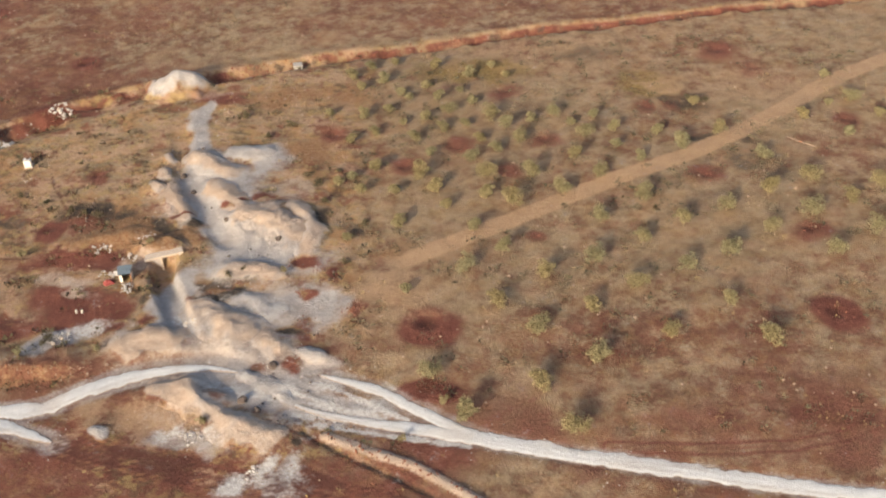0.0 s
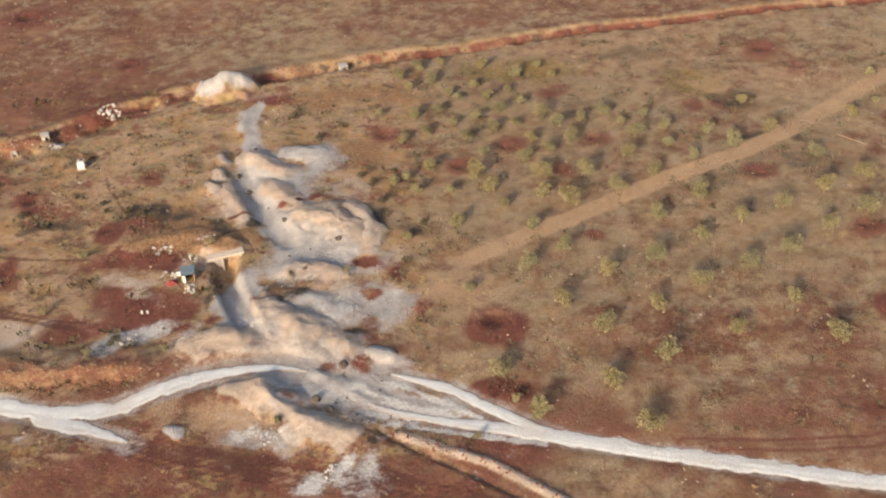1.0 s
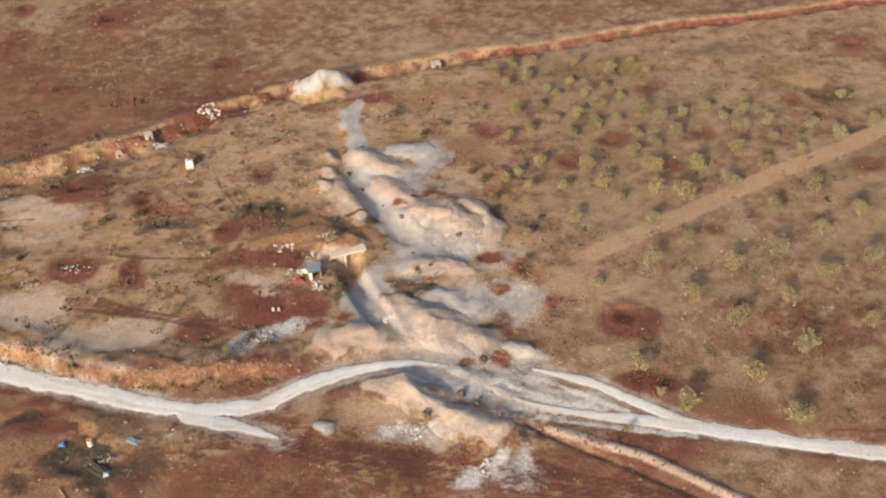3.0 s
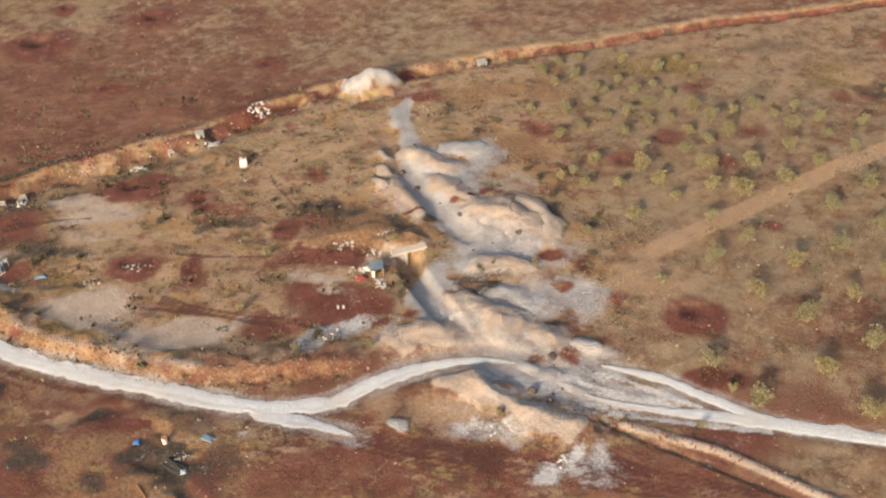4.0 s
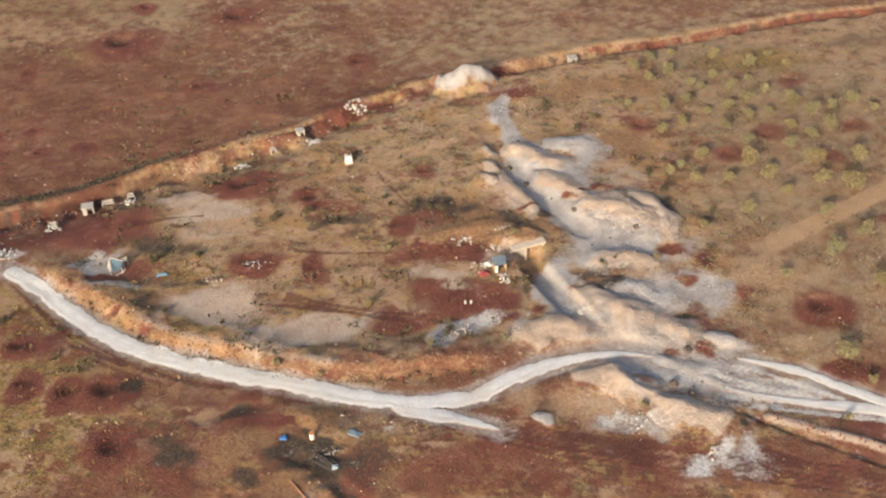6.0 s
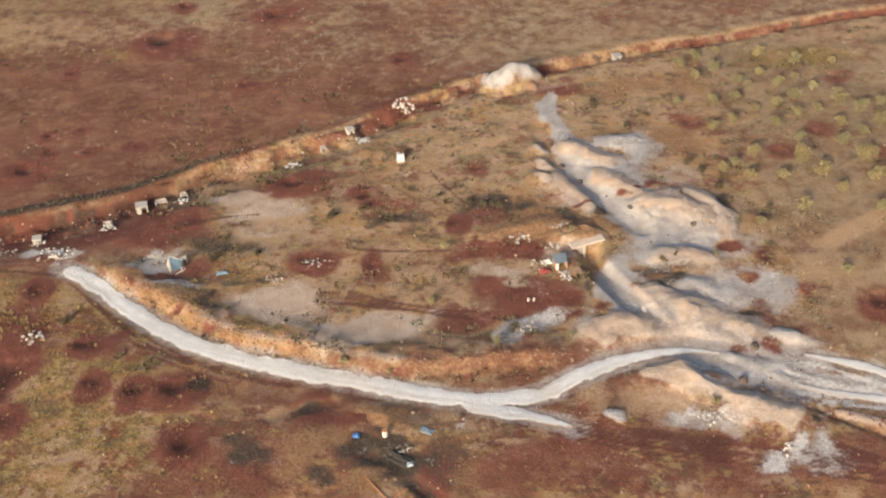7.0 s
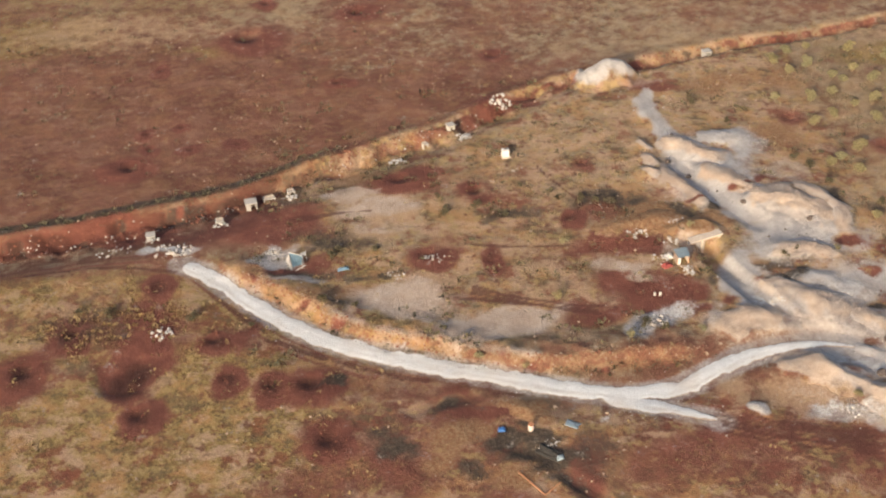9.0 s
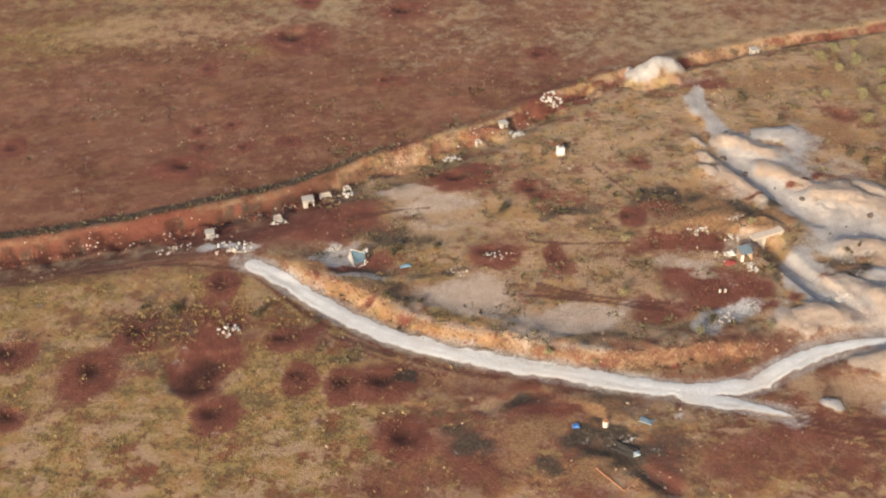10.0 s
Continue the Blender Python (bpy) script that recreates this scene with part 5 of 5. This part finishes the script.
part("tarpaulin", sagging((-1.7, 0.5, 1.4), (0.7, 0.1, 1.5), (1.0, -0.9, 0.7), (-0.4, -1.3, 0.2), 0.25, 1), M_BLUE, tent, "faded blue tarpaulin")
part("canvas_flap", sagging((-1.8, 0.4, 1.35), (-0.5, -1.5, 0.1), (-0.2, -2.2, 0.1), (-1.9, -0.4, 0.4), 0.1, 2), M_CANVAS, tent, "dirty white canvas flap")
part("canvas_flap", sagging((0.0, 0.9, 1.3), (0.8, 1.2, 1.6), (1.2, 0.4, 1.4), (0.2, 0.2, 1.5), 0.1, 3), M_CANVAS, tent, "dirty white canvas flap")
for a, b in (((-1.7, 0.5, -0.2), (-1.7, 0.5, 1.5)), ((0.75, 0.1, -0.2), (0.75, 0.1, 1.7)), ((1.0, -0.9, -0.2), (1.05, -0.9, 1.0)), ((0.8, 1.2, -0.2), (0.8, 1.2, 1.7)), ((-1.7, 0.5, 1.42), (0.75, 0.1, 1.55)), ((0.3, -1.8, 0.0), (1.4, -0.4, 0.3))):
    part("pole", rod(bmesh.new(), a, b, 0.05, 0.05), M_CANVAS, tent)

# white water tank
tank = thing("water_tank", -70.3, 158.4, "white plastered water tank standing in dry grass", "water tank", turn=8.0)
bm = bmesh.new()
box(bm, 0, 0, 0.7, 1.2, 1.1, 1.5, (0, 0, 0), 0.08)
tank_body = part("body", bm, M_LIMEWASH, tank)
part("plinth", box(bmesh.new(), 0, 0, 0.0, 1.5, 1.4, 0.4, (0, 0, 0), 0.04), M_CONCRETE, tank)
# solid slab; the darkness of an open hatch is put into its colour
part("hatch", box(bmesh.new(), 0.15, 0.2, 1.47, 0.6, 0.5, 0.08, (0, 0, 0), 0.02), M_DARKSTONE_SHADE, tank_body, "hatch slab painted dark like an opening")
part("pipe", rod(bmesh.new(), (0.66, -0.3, 0.1), (0.66, -0.3, 1.3), 0.05, 0.05), M_POLE, tank)


# block niches and broken huts cut into the trench wall
def block_hut(x, y, wide, deep, high, turn, label, roofed=True):
    base = thing("block_hut", x, y, label, "hut", "block huts along the trench", turn)
    part("side_wall", box(bmesh.new(), -wide / 2, 0, high / 2 - 0.2, 0.2, deep, high + 0.3, (0, 0, 0), 0.03), M_WHITE, base)
    part("side_wall", box(bmesh.new(), wide / 2, 0, high / 2 - 0.25, 0.2, deep, high + 0.2, (0, 0, 3), 0.03), M_WHITE, base)
    part("back_wall", box(bmesh.new(), 0, deep / 2, high / 2 - 0.2, wide - 0.2, 0.2, high + 0.3), M_CONCRETE, base)
    if roofed:
        part("roof", box(bmesh.new(), 0, 0, high + 0.12, wide + 0.4, deep + 0.4, 0.2, (0, 2, 0), 0.04), M_WHITE, base)
        part("front_wall", box(bmesh.new(), -wide * 0.28, -deep / 2, high / 2 - 0.2, wide * 0.4, 0.18, high + 0.2, (0, 0, 0), 0.02), M_WHITE, base)
    else:
        part("lintel", box(bmesh.new(), 0, -deep / 2, high - 0.1, wide + 0.2, 0.2, 0.25, (0, 4, 0), 0.03), M_WHITE, base)
    return base


WHITE_HUT, RUIN = "small white block hut set against the trench wall", "roofless white block hut half broken down"
block_hut(-113.8, 150.4, 1.6, 1.3, 1.4, 12, WHITE_HUT)
block_hut(-111.0, 152.4, 1.8, 1.0, 0.7, 14, RUIN, False)
block_hut(-107.3, 153.6, 1.0, 0.9, 1.1, 20, RUIN, False)
block_hut(-118.6, 146.0, 1.2, 1.0, 1.0, 10, RUIN, False)
block_hut(-129.3, 142.8, 1.1, 1.0, 0.9, 10, WHITE_HUT)
block_hut(-79.2, 168.6, 1.1, 1.0, 0.9, 22, "small beige block niche in the trench wall")
block_hut(-84.0, 165.0, 0.8, 0.8, 0.9, 22, RUIN, False)
block_hut(-27.0, 191.2, 1.4, 1.2, 1.3, 12, "small beige block niche in the trench wall")

# small things on the scorched ground
barrel = thing("barrel", -73.6, 95.0, "pale dented barrel on orange clay", "barrel")
bm = bmesh.new()
rod(bm, (0, 0, -0.05), (0, 0, 1.0), 0.36, 0.36, 18)
barrel_body = part("body", bm, M_CANVAS, barrel)
for z in (0.3, 0.65, 0.98):
    part("hoop", rod(bmesh.new(), (0, 0, z - 0.03), (0, 0, z + 0.03), 0.38, 0.38, 18), M_POLE, barrel_body)
for (ax, ay), (bx, by) in (((-76.0, 88.2), (-73.2, 84.3)), ((-73.2, 84.3), (-71.0, 86.1))):
    pole = thing("steel_pole", (ax + bx) / 2, (ay + by) / 2, "long rusty steel pole lying on red earth", "pole", "poles on the ground")
    za, zb, zm = (float(height(a, b)) + 0.14 for a, b in ((ax, ay), (bx, by), ((ax + bx) / 2, (ay + by) / 2)))
    part("tube", rod(bmesh.new(), ((ax - bx) / 2, (ay - by) / 2, za - zm + 0.14), ((bx - ax) / 2, (by - ay) / 2, zb - zm + 0.14), 0.07, 0.07), M_POLE, pole)
for x in (-52.6, -51.8):
    stone = thing("marker_stone", x, 119.2, "short white marker stone in red earth", "stone", "marker stones")
    part("block", box(bmesh.new(), 0, 0, 0.25, 0.3, 0.25, 0.7, (0, 4, 10), 0.04), M_WHITE, stone)

# dark boulders on the gravel
BOULDERS = [(-40.8, 161.0, .5), (-45.1, 152.8, .5), (-40.6, 148.8, .6), (-43.0, 153.8, .7), (-26.5, 100.0, .8), (-24.5, 98.4, .6), (-33.9, 139.9, .6), (-25.1, 134.0, .7), (-23.3, 106.4, .8)]
rng = random.Random(91)
for x, y, r in BOULDERS:
    bm = bmesh.new()
    bmesh.ops.create_icosphere(bm, subdivisions=2, radius=r)
    for v in bm.verts:
        v.co *= 0.8 + 0.45 * noise.noise(v.co * 1.6 + Vector((x, y, 0)))
        v.co.z *= 0.7
    ob = new("boulder", link_mesh("boulder", bm, M_DARKSTONE_SHADE))
    ob.matrix_basis = pose(x, y, float(height(x, y)) + 0.25 * r, 0, 0, rng.uniform(0, 360))
    tagged(ob, "dark weathered boulder on pale gravel", "boulder", "dark boulders")

# pale pipe lying in the grove
pipe = thing("water_pipe", 61.4, 157.2, "pale water pipe lying across the dry grove", "pipe")
part("tube", rod(bmesh.new(), (-2.0, 1.7, 0.12), (2.0, -1.8, 0.12), 0.07, 0.07, 8), M_STONE, pipe)
part("coupling", rod(bmesh.new(), (-0.2, 0.12, 0.12), (0.2, -0.22, 0.12), 0.1, 0.1, 8), M_POLE, pipe)
